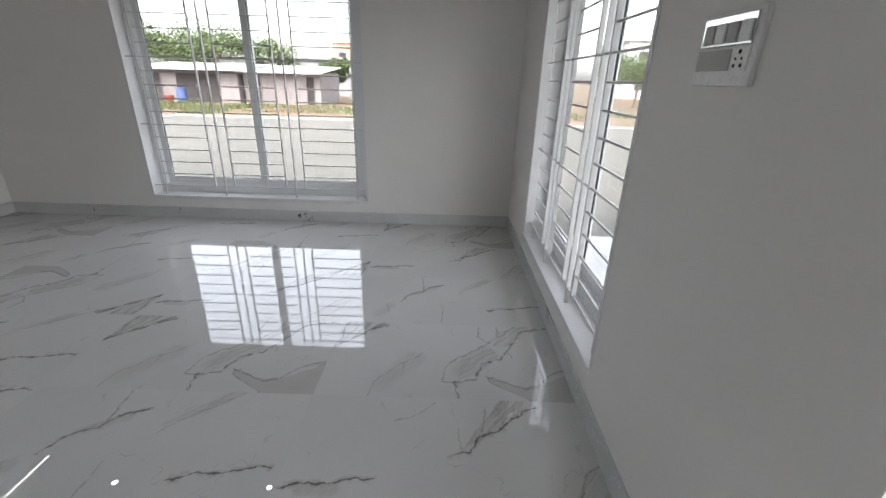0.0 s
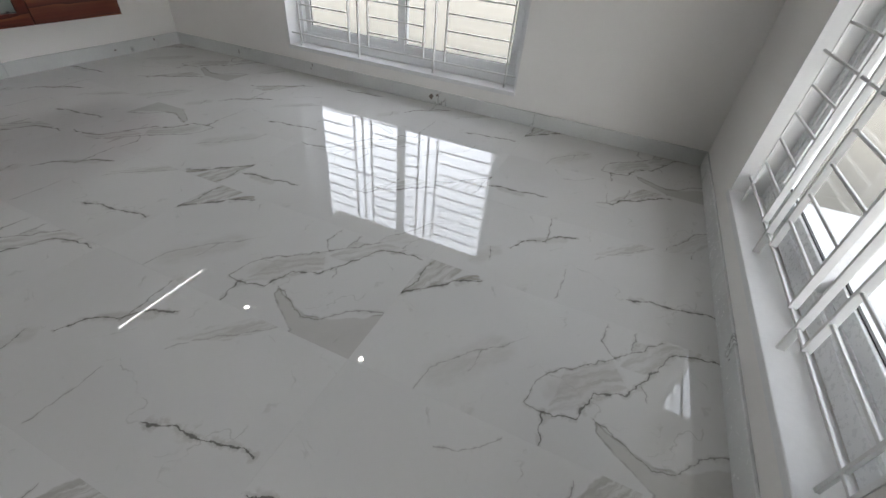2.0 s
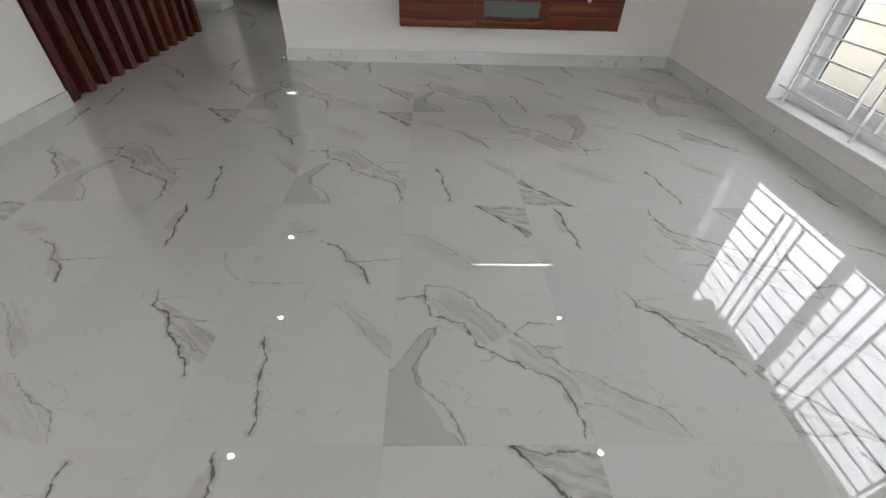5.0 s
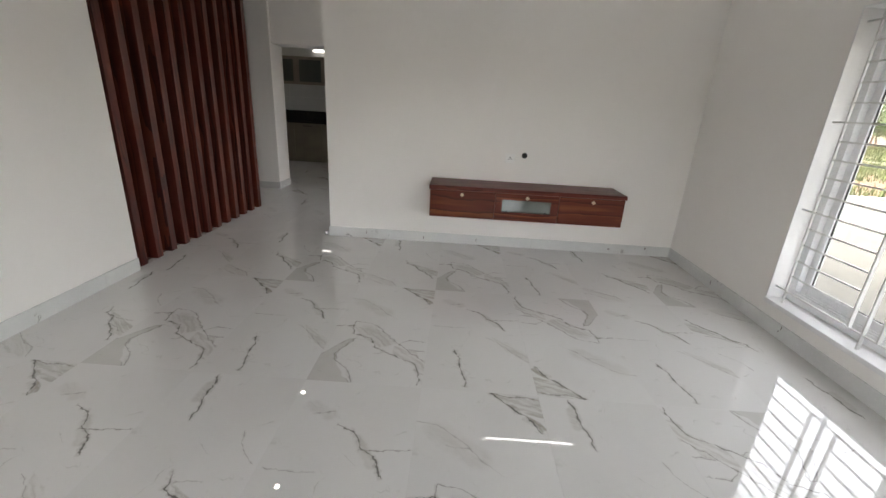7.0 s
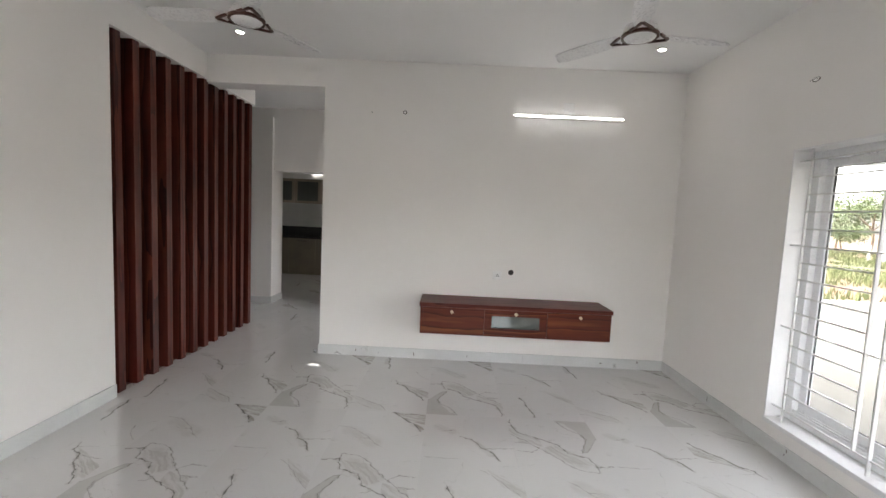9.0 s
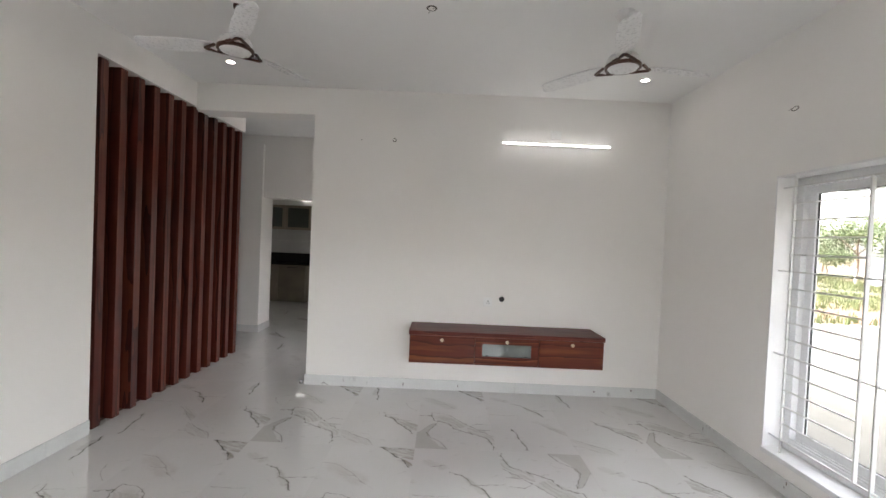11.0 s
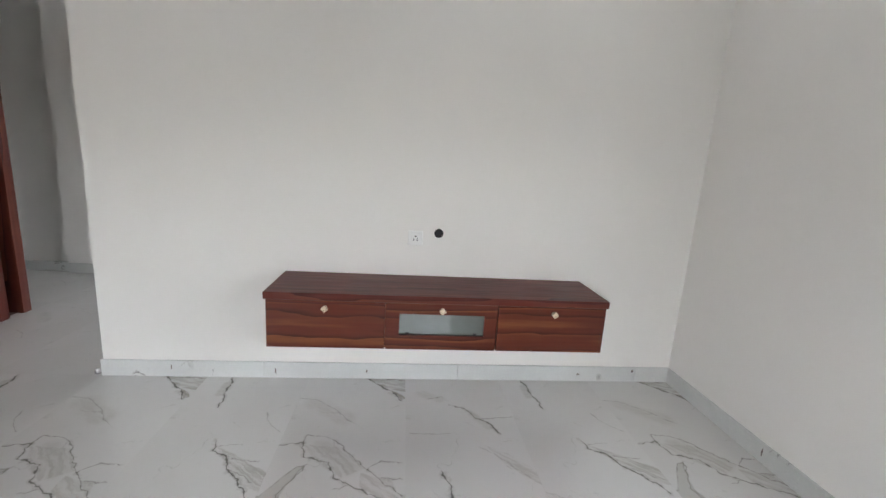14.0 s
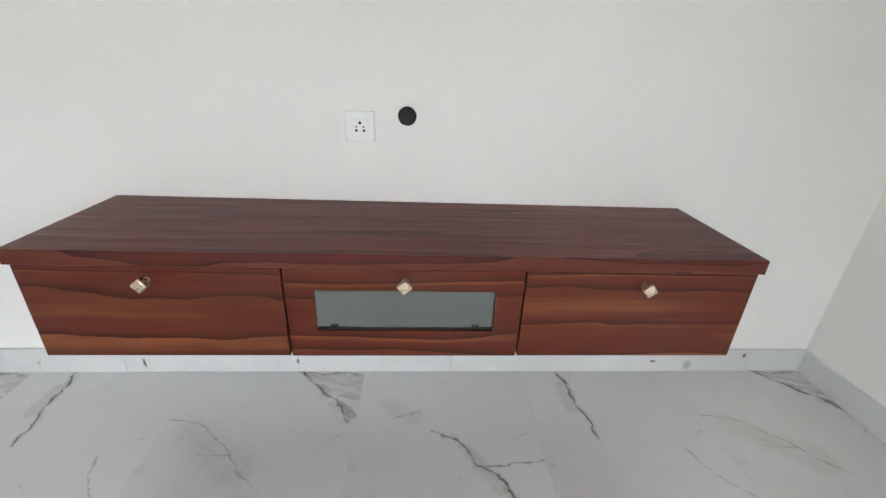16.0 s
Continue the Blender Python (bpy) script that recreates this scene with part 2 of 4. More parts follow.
M_WALL = varied("wall_paint", (0.875, 0.86, 0.835), (0.85, 0.835, 0.81), 1.3, 0.55, bump=0.06, fine=90, dist=0.001)
M_CEIL = varied("ceiling_paint", (0.86, 0.86, 0.85), (0.83, 0.83, 0.82), 1.1, 0.7, bump=0.05, fine=80, dist=0.001)
M_TILE_ARCH = marble("marble_tile_arch", [
    (0.0042, 0.80, [(0.041, -0.305), (0.029, -0.193), (0.124, -0.164), (0.164, -0.064), (0.253, -0.01), (0.295, 0.059), (0.364, 0.17), (0.404, 0.247), (0.471, 0.276), (0.591, 0.28)]),
    (0.0030, 0.65, [(0.029, -0.193), (-0.037, -0.184), (-0.024, -0.088), (0.045, -0.011), (0.169, 0.093), (0.275, 0.19), (0.366, 0.283)]),
    (0.0026, 0.55, [(0.208, 0.126), (0.157, 0.19), (0.17, 0.284)]),
    (0.0024, 0.50, [(0.267, 0.192), (0.265, 0.285)]),
    (0.0030, 0.55, [(0.178, -0.141), (0.28, -0.189), (0.36, -0.218), (0.414, -0.21), (0.477, -0.126), (0.595, -0.069)]),
    (0.0020, 0.50, [(0.323, -0.001), (0.305, 0.057)]),
    (0.0030, 0.65, [(-0.6, 0.057), (-0.578, 0.143), (-0.576, 0.274)]),
    (0.0062, 0.85, [(-0.6, 0.057), (-0.545, 0.108), (-0.465, 0.186), (-0.42, 0.24), (-0.346, 0.276)]),
    (0.0022, 0.40, [(-0.356, -0.301), (-0.345, -0.19), (-0.295, -0.127), (-0.209, -0.038)]),
    (0.0022, 0.40, [(-0.227, -0.156), (-0.218, -0.052), (-0.129, 0.03)]),
], [
    (0.07, 0.22, [(-0.31, -0.20), (-0.17, -0.02)]), (0.05, 0.20, [(0.05, -0.10), (0.20, 0.06)]),
], [
    (0.36, None, [[(0.61, -0.31), (0.61, -0.075), (0.45, -0.195), (0.45, -0.31)], [(0.46, -0.31), (0.46, -0.185), (0.34, -0.222), (0.36, -0.31)], [(0.37, -0.295), (0.36, -0.22), (0.184, -0.15), (0.19, -0.18), (0.29, -0.25)]]),
    (0.40, 48, [[(0.23, 0.10), (0.31, 0.11), (0.46, 0.285), (0.27, 0.24)], [(0.36, 0.25), (0.46, 0.24), (0.50, 0.31), (0.36, 0.31)]]),
    (0.62, 76, [[(-0.61, 0.050), (-0.585, 0.31), (-0.43, 0.31), (-0.490, 0.158), (-0.54, 0.095)]]),
    (0.85, 35, [[(-0.455, 0.215), (-0.42, 0.230), (-0.344, 0.280), (-0.37, 0.300), (-0.41, 0.275)]]),
    (0.35, 42, [[(0.04, -0.19), (0.16, -0.10), (0.26, 0.02), (0.20, 0.12), (0.06, 0.0)]]),
])
M_TILE_LEAF = marble("marble_tile_leaf", [
    (0.0024, 0.50, [(0.352, -0.313), (0.368, -0.254), (0.428, -0.197), (0.499, -0.06), (0.579, -0.011)]),
    (0.0022, 0.40, [(0.466, -0.31), (0.489, -0.207)]),
    (0.0055, 0.85, [(0.007, 0.005), (0.072, 0.018), (0.123, 0.09), (0.196, 0.125), (0.301, 0.22), (0.374, 0.258)]),
    (0.0024, 0.50, [(0.123, 0.09), (0.155, 0.254)]),
    (0.0024, 0.45, [(0.196, 0.125), (0.28, 0.262)]),
    (0.0022, 0.50, [(0.042, 0.03), (0.039, 0.135)]),
    (0.0046, 0.85, [(-0.59, -0.155), (-0.504, -0.132), (-0.418, -0.129), (-0.351, -0.107), (-0.266, -0.1)]),
    (0.0022, 0.40, [(-0.22, 0.16), (-0.13, 0.20), (-0.06, 0.27)]),
], [
    (0.03, 0.3, [(-0.5, -0.15), (-0.4, -0.15)]),
], [
    (0.62, 52, [[(0.024, 0.010), (0.19, 0.112), (0.31, 0.235), (0.33, 0.31), (0.19, 0.31), (0.10, 0.12)]]),
    (0.32, 54, [[(0.35, -0.31), (0.46, -0.26), (0.556, -0.155), (0.585, 0.002), (0.492, -0.061)]]),
])
M_TILE_FORK = marble("marble_tile_fork", [
    (0.0046, 0.85, [(-0.3, -0.04), (-0.258, 0.035), (-0.179, 0.082), (-0.145, 0.139), (-0.042, 0.19)]),
    (0.0032, 0.75, [(-0.169, 0.084), (-0.173, 0.178), (-0.19, 0.288)]),
    (0.0030, 0.55, [(-0.364, -0.165), (-0.38, -0.089)]),
    (0.0046, 0.85, [(0.22, -0.14), (0.33, -0.105), (0.43, -0.092), (0.51, -0.075), (0.56, -0.08)]),
    (0.0024, 0.40, [(0.062, 0.071), (0.147, 0.158), (0.311, 0.297)]),
    (0.0024, 0.45, [(-0.05, -0.278), (-0.045, -0.18), (-0.04, -0.07)]),
], [
    (0.03, 0.30, [(-0.23, 0.06), (-0.10, 0.14)]), (0.04, 0.20, [(-0.42, -0.20), (-0.36, -0.10)]),
], [
    (0.38, 50, [[(0.05, 0.10), (0.20, 0.17), (0.32, 0.31), (0.24, 0.31), (0.13, 0.22)]]),
])
M_TILE_PLAIN = marble("marble_tile_plain", [
    (0.0020, 0.30, [(-0.12, -0.05), (-0.03, 0.01), (0.02, 0.09)]),
], [
    (0.05, 0.15, [(0.20, 0.05), (0.34, 0.15)]),
], [])
M_GROUT = varied("grout", (0.66, 0.66, 0.64), (0.58, 0.58, 0.56), 6, 0.8)
M_BASE = varied("baseboard_tile", (0.72, 0.73, 0.72), (0.62, 0.63, 0.62), 2.2, 0.22, bump=0.02)
_n = Net(M_BASE)
_v = _n.coords(kind="Object")
_k = _n.math("MULTIPLY", _n.step(_n.math("ABSOLUTE", _n.math("SUBTRACT", _n.noise(_v, 5.0, 5, 0.6, 0.6), 0.5)), 0.004, 0.018, 1.0, 0.0), _n.step(_n.noise(_v, 3.3, 2, 0.5), 0.61, 0.67))
_n.colour(_n.mix(_n.math("MULTIPLY", _k, 0.75), _n.b.inputs["Base Color"].links[0].from_socket, (0.16, 0.15, 0.14)))
M_UPVC = varied("white_upvc", (0.82, 0.83, 0.84), (0.78, 0.79, 0.80), 3, 0.3, bump=0.02)
M_SILL = varied("sill_paint", (0.82, 0.82, 0.82), (0.76, 0.76, 0.76), 4, 0.4, bump=0.05)
M_GRILL = varied("white_enamel_bar", (0.72, 0.72, 0.71), (0.64, 0.64, 0.63), 9, 0.35, bump=0.03)
M_GASKET = mat("black_gasket", (0.015, 0.015, 0.015), 0.6)
M_WOOD = wood("unit_laminate", 1, (0.055, 0.009, 0.005), (0.106, 0.020, 0.010), (0.210, 0.066, 0.024), 0.34, 13.0, 0.25, 0.55)
M_TOP = wood("unit_top_laminate", 1, (0.068, 0.014, 0.010), (0.108, 0.023, 0.016), (0.150, 0.044, 0.027), 0.38, 16.0)
M_SLAT = wood("slat_laminate", 2, (0.046, 0.008, 0.005), (0.095, 0.019, 0.011), (0.150, 0.040, 0.021), 0.36, 9.0, 0.40, 0.45)
M_INNER = varied("unit_lining", (0.62, 0.64, 0.62), (0.56, 0.58, 0.56), 4, 0.5)
M_BRASS = varied("champagne_metal", (0.66, 0.56, 0.42), (0.58, 0.48, 0.36), 20, 0.3, metal=1.0, bump=0.03)
M_DARKM = mat("dark_metal", (0.03, 0.03, 0.032), 0.5, 0.6)
M_PLASTIC = varied("white_plastic", (0.88, 0.88, 0.87), (0.85, 0.85, 0.84), 8, 0.3, bump=0.0)
M_GREYPL = varied("grey_plastic", (0.42, 0.41, 0.39), (0.37, 0.36, 0.34), 8, 0.35, bump=0.0)
M_CHROME = mat("protective_film", (0.62, 0.62, 0.63), 0.12, 0.85)
# flat black painted for the shade inside holes that are not cut
M_BLACK = mat("black_hole_shade", (0.012, 0.012, 0.012), 0.8)
M_PUTTY = varied("raw_plaster", (0.35, 0.33, 0.30), (0.2, 0.19, 0.17), 30, 0.9, bump=0.3)
M_FANWHITE = varied("fan_enamel", (0.80, 0.80, 0.80), (0.77, 0.77, 0.77), 5, 0.3, bump=0.0)
M_FANTRIM = varied("fan_wood_trim", (0.060, 0.022, 0.014), (0.10, 0.038, 0.022), 12, 0.35)
M_TUBE = emitter("tube_light_on", (0.93, 0.97, 1.0), 3.0)
M_DOWN = emitter("downlight_on", (1.0, 0.98, 0.94), 16.0)
M_KLAMP = emitter("kitchen_lamp_on", (0.95, 0.98, 1.0), 1.2)
M_GRANITE = varied("black_granite", (0.010, 0.010, 0.011), (0.03, 0.03, 0.032), 60, 0.12, bump=0.0)
M_KCAB = varied("taupe_laminate", (0.16, 0.135, 0.10), (0.12, 0.10, 0.075), 3, 0.4)
M_KFRAME = varied("light_taupe_laminate", (0.30, 0.26, 0.21), (0.26, 0.22, 0.18), 3, 0.4)
M_KTILE = varied("kitchen_tile", (0.55, 0.56, 0.55), (0.50, 0.51, 0.50), 3, 0.15)

M_GLASS = bpy.data.materials.new("clear_glass")
M_GLASS.use_nodes = True
_t = M_GLASS.node_tree
_t.nodes.remove(_t.nodes["Principled BSDF"])
_tr, _gl, _mx, _fw = (_t.nodes.new("ShaderNode" + k) for k in ("BsdfTransparent", "BsdfGlossy", "MixShader", "LayerWeight"))
_tr.inputs["Color"].default_value = (0.90, 0.915, 0.915, 1)
_gl.inputs["Roughness"].default_value = 0.01
_pw, _mr = _t.nodes.new("ShaderNodeMath"), _t.nodes.new("ShaderNodeMapRange")
_pw.operation = "POWER"
_pw.inputs[1].default_value = 4.0
_mr.inputs["To Min"].default_value, _mr.inputs["To Max"].default_value = 0.03, 0.5
_t.links.new(_fw.outputs["Facing"], _pw.inputs[0])
_t.links.new(_pw.outputs[0], _mr.inputs["Value"])
_t.links.new(_mr.outputs[0], _mx.inputs[0])
_t.links.new(_tr.outputs[0], _mx.inputs[1])
_t.links.new(_gl.outputs[0], _mx.inputs[2])
_t.links.new(_mx.outputs[0], _t.nodes["Material Output"].inputs["Surface"])

M_CABGLASS = mat("cabinet_glass", (0.165, 0.185, 0.17), 0.04)
M_CABGLASS.node_tree.nodes["Principled BSDF"].inputs["Transmission Weight"].default_value = 0.35
M_CABGLASS.node_tree.nodes["Principled BSDF"].inputs["IOR"].default_value = 1.75

M_ROAD = varied("concrete_road", (0.076, 0.072, 0.060), (0.066, 0.063, 0.053), 0.35, 0.85, bump=0.3, fine=14, dist=0.01)
M_KERB = varied("road_line", (0.34, 0.335, 0.32), (0.28, 0.275, 0.26), 2, 0.8)
M_EARTH = mat("ground_earth", (0.3, 0.2, 0.1), 0.95)
_n = Net(M_EARTH)
_v = _n.coords()
_g = _n.step(_n.noise(_v, 0.22, 4, 0.6), 0.42, 0.6)
_s = _n.noise(_v, 3.0, 5, 0.65)
_n.colour(_n.mix(_g, _n.mix(_s, (0.13, 0.054, 0.029), (0.09, 0.062, 0.038)), _n.mix(_s, (0.048, 0.058, 0.022), (0.075, 0.072, 0.038))))
_n.bump(_s, 0.5, 0.05)
M_GRASS = varied("dry_grass", (0.050, 0.072, 0.020), (0.075, 0.080, 0.030), 0.8, 0.9, bump=0.0, fine=9)
M_SHEDWALL = varied("shed_wall", (0.13, 0.115, 0.115), (0.19, 0.165, 0.16), 0.7, 0.9, fine=8)
M_SHEET = varied("metal_sheet", (0.34, 0.34, 0.34), (0.22, 0.22, 0.23), 0.6, 0.5, metal=0.1, fine=10)
# near-black colour standing in for shade inside doorways and windows
M_INSIDE_SHADE = mat("inside_shade", (0.03, 0.025, 0.025), 0.9)
M_BLUEP = varied("blue_plastic", (0.05, 0.08, 0.20), (0.04, 0.065, 0.16), 3, 0.5)
M_REDP = varied("red_plastic", (0.20, 0.04, 0.03), (0.16, 0.03, 0.025), 3, 0.5)
M_BLDG = varied("pale_render", (0.25, 0.255, 0.26), (0.21, 0.215, 0.22), 0.4, 0.9, fine=6)
M_BLDG2 = varied("white_render", (0.36, 0.36, 0.37), (0.31, 0.31, 0.32), 0.4, 0.9, fine=6)
M_BLUEWALL = varied("pale_blue_render", (0.22, 0.25, 0.30), (0.27, 0.29, 0.32), 0.5, 0.9, fine=6)
M_PINK = varied("pink_render", (0.27, 0.16, 0.125), (0.30, 0.20, 0.16), 0.5, 0.9, fine=6)
M_BARK = varied("bark", (0.14, 0.10, 0.07), (0.09, 0.065, 0.045), 6, 0.95, bump=0.5, fine=25, dist=0.02)
M_LEAF = mat("leaf", (0.07, 0.12, 0.03), 0.55)
_n = Net(M_LEAF)
_geo = _n.node("ShaderNodeNewGeometry")
_n.colour(_n.mix(_geo.outputs["Random Per Island"], (0.030, 0.055, 0.016), (0.085, 0.115, 0.035)))
M_CLAD = varied("house_render", (0.60, 0.60, 0.59), (0.52, 0.52, 0.51), 0.6, 0.9, fine=10)
M_PLINTH = varied("white_plinth", (0.42, 0.425, 0.43), (0.36, 0.365, 0.37), 1.5, 0.5, fine=20)


# ---------------------------------------------------------------- mesh helpers
def add_box(bm, x0, x1, y0, y1, z0, z1):
    v = [bm.verts.new(p) for p in ((x0, y0, z0), (x1, y0, z0), (x1, y1, z0), (x0, y1, z0), (x0, y0, z1), (x1, y0, z1), (x1, y1, z1), (x0, y1, z1))]
    for f in ((3, 2, 1, 0), (4, 5, 6, 7), (0, 1, 5, 4), (1, 2, 6, 5), (2, 3, 7, 6), (3, 0, 4, 7)):
        bm.faces.new([v[i] for i in f])
    return v


def boxes(*list_of_boxes, bevel=0.0, segs=2):
    bm = bmesh.new()
    for b in list_of_boxes:
        add_box(bm, *b)
    if bevel:
        bmesh.ops.bevel(bm, geom=bm.edges[:], offset=bevel, segments=segs, profile=0.5, affect="EDGES")
    return bm


def ring(bm, pts_a, pts_b):
    n = len(pts_a)
    for i in range(n):
        bm.faces.new((pts_a[i], pts_a[(i + 1) % n], pts_b[(i + 1) % n], pts_b[i]))


def lathe(profile, segs=32, bm=None, at=(0, 0, 0)):
    """Turns (radius, z) pairs round the z axis."""
    bm = bm or bmesh.new()
    rows = []
    for r, z in profile:
        rows.append([bm.verts.new((at[0] + r * math.cos(2 * math.pi * i / segs), at[1] + r * math.sin(2 * math.pi * i / segs), at[2] + z)) for i in range(segs)])
    for a, b in zip(rows, rows[1:]):
        ring(bm, a, b)
    bm.faces.new(rows[0][::-1]), bm.faces.new(rows[-1])
    return bm


def bar(bm, a, b, w, d=None, up=(0, 0, 1)):
    """A square bar from a to b, w by d."""
    a, b = Vector(a), Vector(b)
    d = d or w
    t = (b - a).normalized()
    s = t.cross(Vector(up))
    s = s.normalized() if s.length > 1e-4 else Vector((1, 0, 0))
    u = s.cross(t).normalized()
    ra, rb = ([bm.verts.new(p + s * i * w / 2 + u * j * d / 2) for i, j in ((-1, -1), (1, -1), (1, 1), (-1, 1))] for p in (a, b))
    ring(bm, ra, rb)
    bm.faces.new(ra[::-1]), bm.faces.new(rb)


def tube(bm, pts, r, segs=8):
    rows = []
    for i, p in enumerate(pts):
        p = Vector(p)
        t = (Vector(pts[min(i + 1, len(pts) - 1)]) - Vector(pts[max(i - 1, 0)])).normalized()
        s = t.orthogonal().normalized()
        u = t.cross(s)
        k = r[i] if isinstance(r, (list, tuple)) else r
        rows.append([bm.verts.new(p + (s * math.cos(2 * math.pi * j / segs) + u * math.sin(2 * math.pi * j / segs)) * k) for j in range(segs)])
    for a, b in zip(rows, rows[1:]):
        ring(bm, a, b)
    bm.faces.new(rows[0][::-1]), bm.faces.new(rows[-1])


def part(name, bm, material, parent=None, label="", smooth=False):
    bmesh.ops.recalc_face_normals(bm, faces=bm.faces[:])
    me = bpy.data.meshes.new(name)
    bm.to_mesh(me)
    bm.free()
    me.materials.append(material)
    if smooth:
        me.shade_smooth()
        me.set_sharp_from_angle(angle=radians(40))
    ob = new(name, me)
    if parent:
        ob.parent = parent
    if label:
        ob["label"] = label
    return ob


def thing(name, label, category, group="", kind="", at=None):
    ob = new(name)
    if at is not None:
        ob.matrix_world = at
    return tagged(ob, label, category, group, kind)


def structure(name, bm, material, label, category, smooth=False):
    return tagged(part(name, bm, material, smooth=smooth), label, category, kind="structure")


# ---------------------------------------------------------------- walls, floor base, ceilings
def wall_x(x0, x1, y0, y1, z0, z1, hole=None):
    """Boxes of a wall that runs along y, with one opening (y0, y1, z0, z1)."""
    if not hole:
        return [(x0, x1, y0, y1, z0, z1)]
    a, b, c, d = hole
    out = [(x0, x1, y0, a, z0, z1), (x0, x1, b, y1, z0, z1), (x0, x1, a, b, d, z1)]
    return out + ([(x0, x1, a, b, z0, c)] if c > z0 else [])


def wall_y(y0, y1, x0, x1, z0, z1, hole=None):
    return [(c, d, a, b, e, f) for a, b, c, d, e, f in wall_x(y0, y1, x0, x1, z0, z1, hole)]


TOPZ = H + 0.15
structure("wall_north", boxes(*wall_y(YA, YA + WALL, XT - WALL, XR + WALL, GROUND, TOPZ, WA)), M_WALL, "white painted wall with a barred window to the road", "wall")
# the second opening is out of view, added only to let daylight in
structure("wall_east", boxes(*wall_x(XR, XR + WALL, 0.95, YA, GROUND, TOPZ, WC), *wall_x(XR, XR + WALL, YL - WALL, 0.95, GROUND, TOPZ, ADDED_DOORWAY)), M_WALL, "white painted wall with a barred side window and an added light opening", "wall")
structure("wall_tv", boxes((XT - WALL, XT, 0.475, YA, -0.3, TOPZ), (XT - WALL, XT, YL, 0.475, 2.713, TOPZ)), M_WALL, "white painted wall behind the hanging cabinet", "wall")
structure("wall_south", boxes((-2.735, XR, YL - WALL, YL, -0.3, TOPZ), (XT - 0.95 - 0.08, -2.735, YL - WALL, YL, 2.745, TOPZ)), M_WALL, "white painted wall with the slatted screen opening", "wall")
structure("wall_hall_far", boxes(*wall_x(XH - 0.36, XH, YH0, YH1, -0.3, TOPZ, (-0.95, -0.02, -0.3, 2.05))), M_WALL, "white painted hall wall with the kitchen doorway", "wall")
structure("pilaster", boxes((XH, XH + 0.05, -1.26, -0.95, -0.02, 2.84)), M_WALL, "white painted pilaster beside the kitchen doorway", "pilaster")
# both holes are unseen, added to brighten the kitchen and the hall
structure("wall_hall_sides", boxes(*wall_y(YH0 - 0.2, YH0, XK - 0.2, XR + WALL, -0.3, TOPZ, (-8.0, -7.65, 1.3, 1.8)), *wall_y(YH1, YH1 + 0.2, XK - 0.2, XT - WALL, -0.3, TOPZ, (-5.7, -5.0, -0.3, 2.1)), (XR, XR + WALL, YH0, YL - WALL, -0.3, TOPZ)), M_WALL, "white painted walls closing the hall, with two added light openings", "wall")
structure("wall_kitchen", boxes((XK - 0.2, XK, YH0, YH1, -0.3, TOPZ)), M_WALL, "white painted kitchen back wall", "wall")
structure("ceiling", boxes((XK - 0.2, XR + WALL, YH0 - 0.2, YA + WALL, H, H + 0.12)), M_CEIL, "plain white painted ceiling", "ceiling")
structure("roof_slab", boxes((XK - 0.5, XR + WALL + 0.2, YH0 - 0.5, YA + WALL + 0.2, H + 0.16, H + 0.32)), M_CLAD, "concrete roof slab", "roof")

structure("sunshade", boxes((WA[0] - 0.25, WA[1] + 0.25, YA + WALL, 4.80, 2.00, 2.08), bevel=0.006), M_CLAD, "concrete sunshade over the road window", "sunshade")
structure("porch_roof", boxes((XR + WALL, XR + WALL + 1.5, -3.0, YA + WALL, 2.70, 2.82), bevel=0.006), M_CLAD, "concrete porch roof over the side window and the added light opening", "roof")

floor = structure("floor", boxes((XK - 0.2, XR + 0.05, YH0 - 0.2, YA + 0.05, -0.2, -0.004)), M_GROUT, "glossy white marble-look tiled floor", "floor")


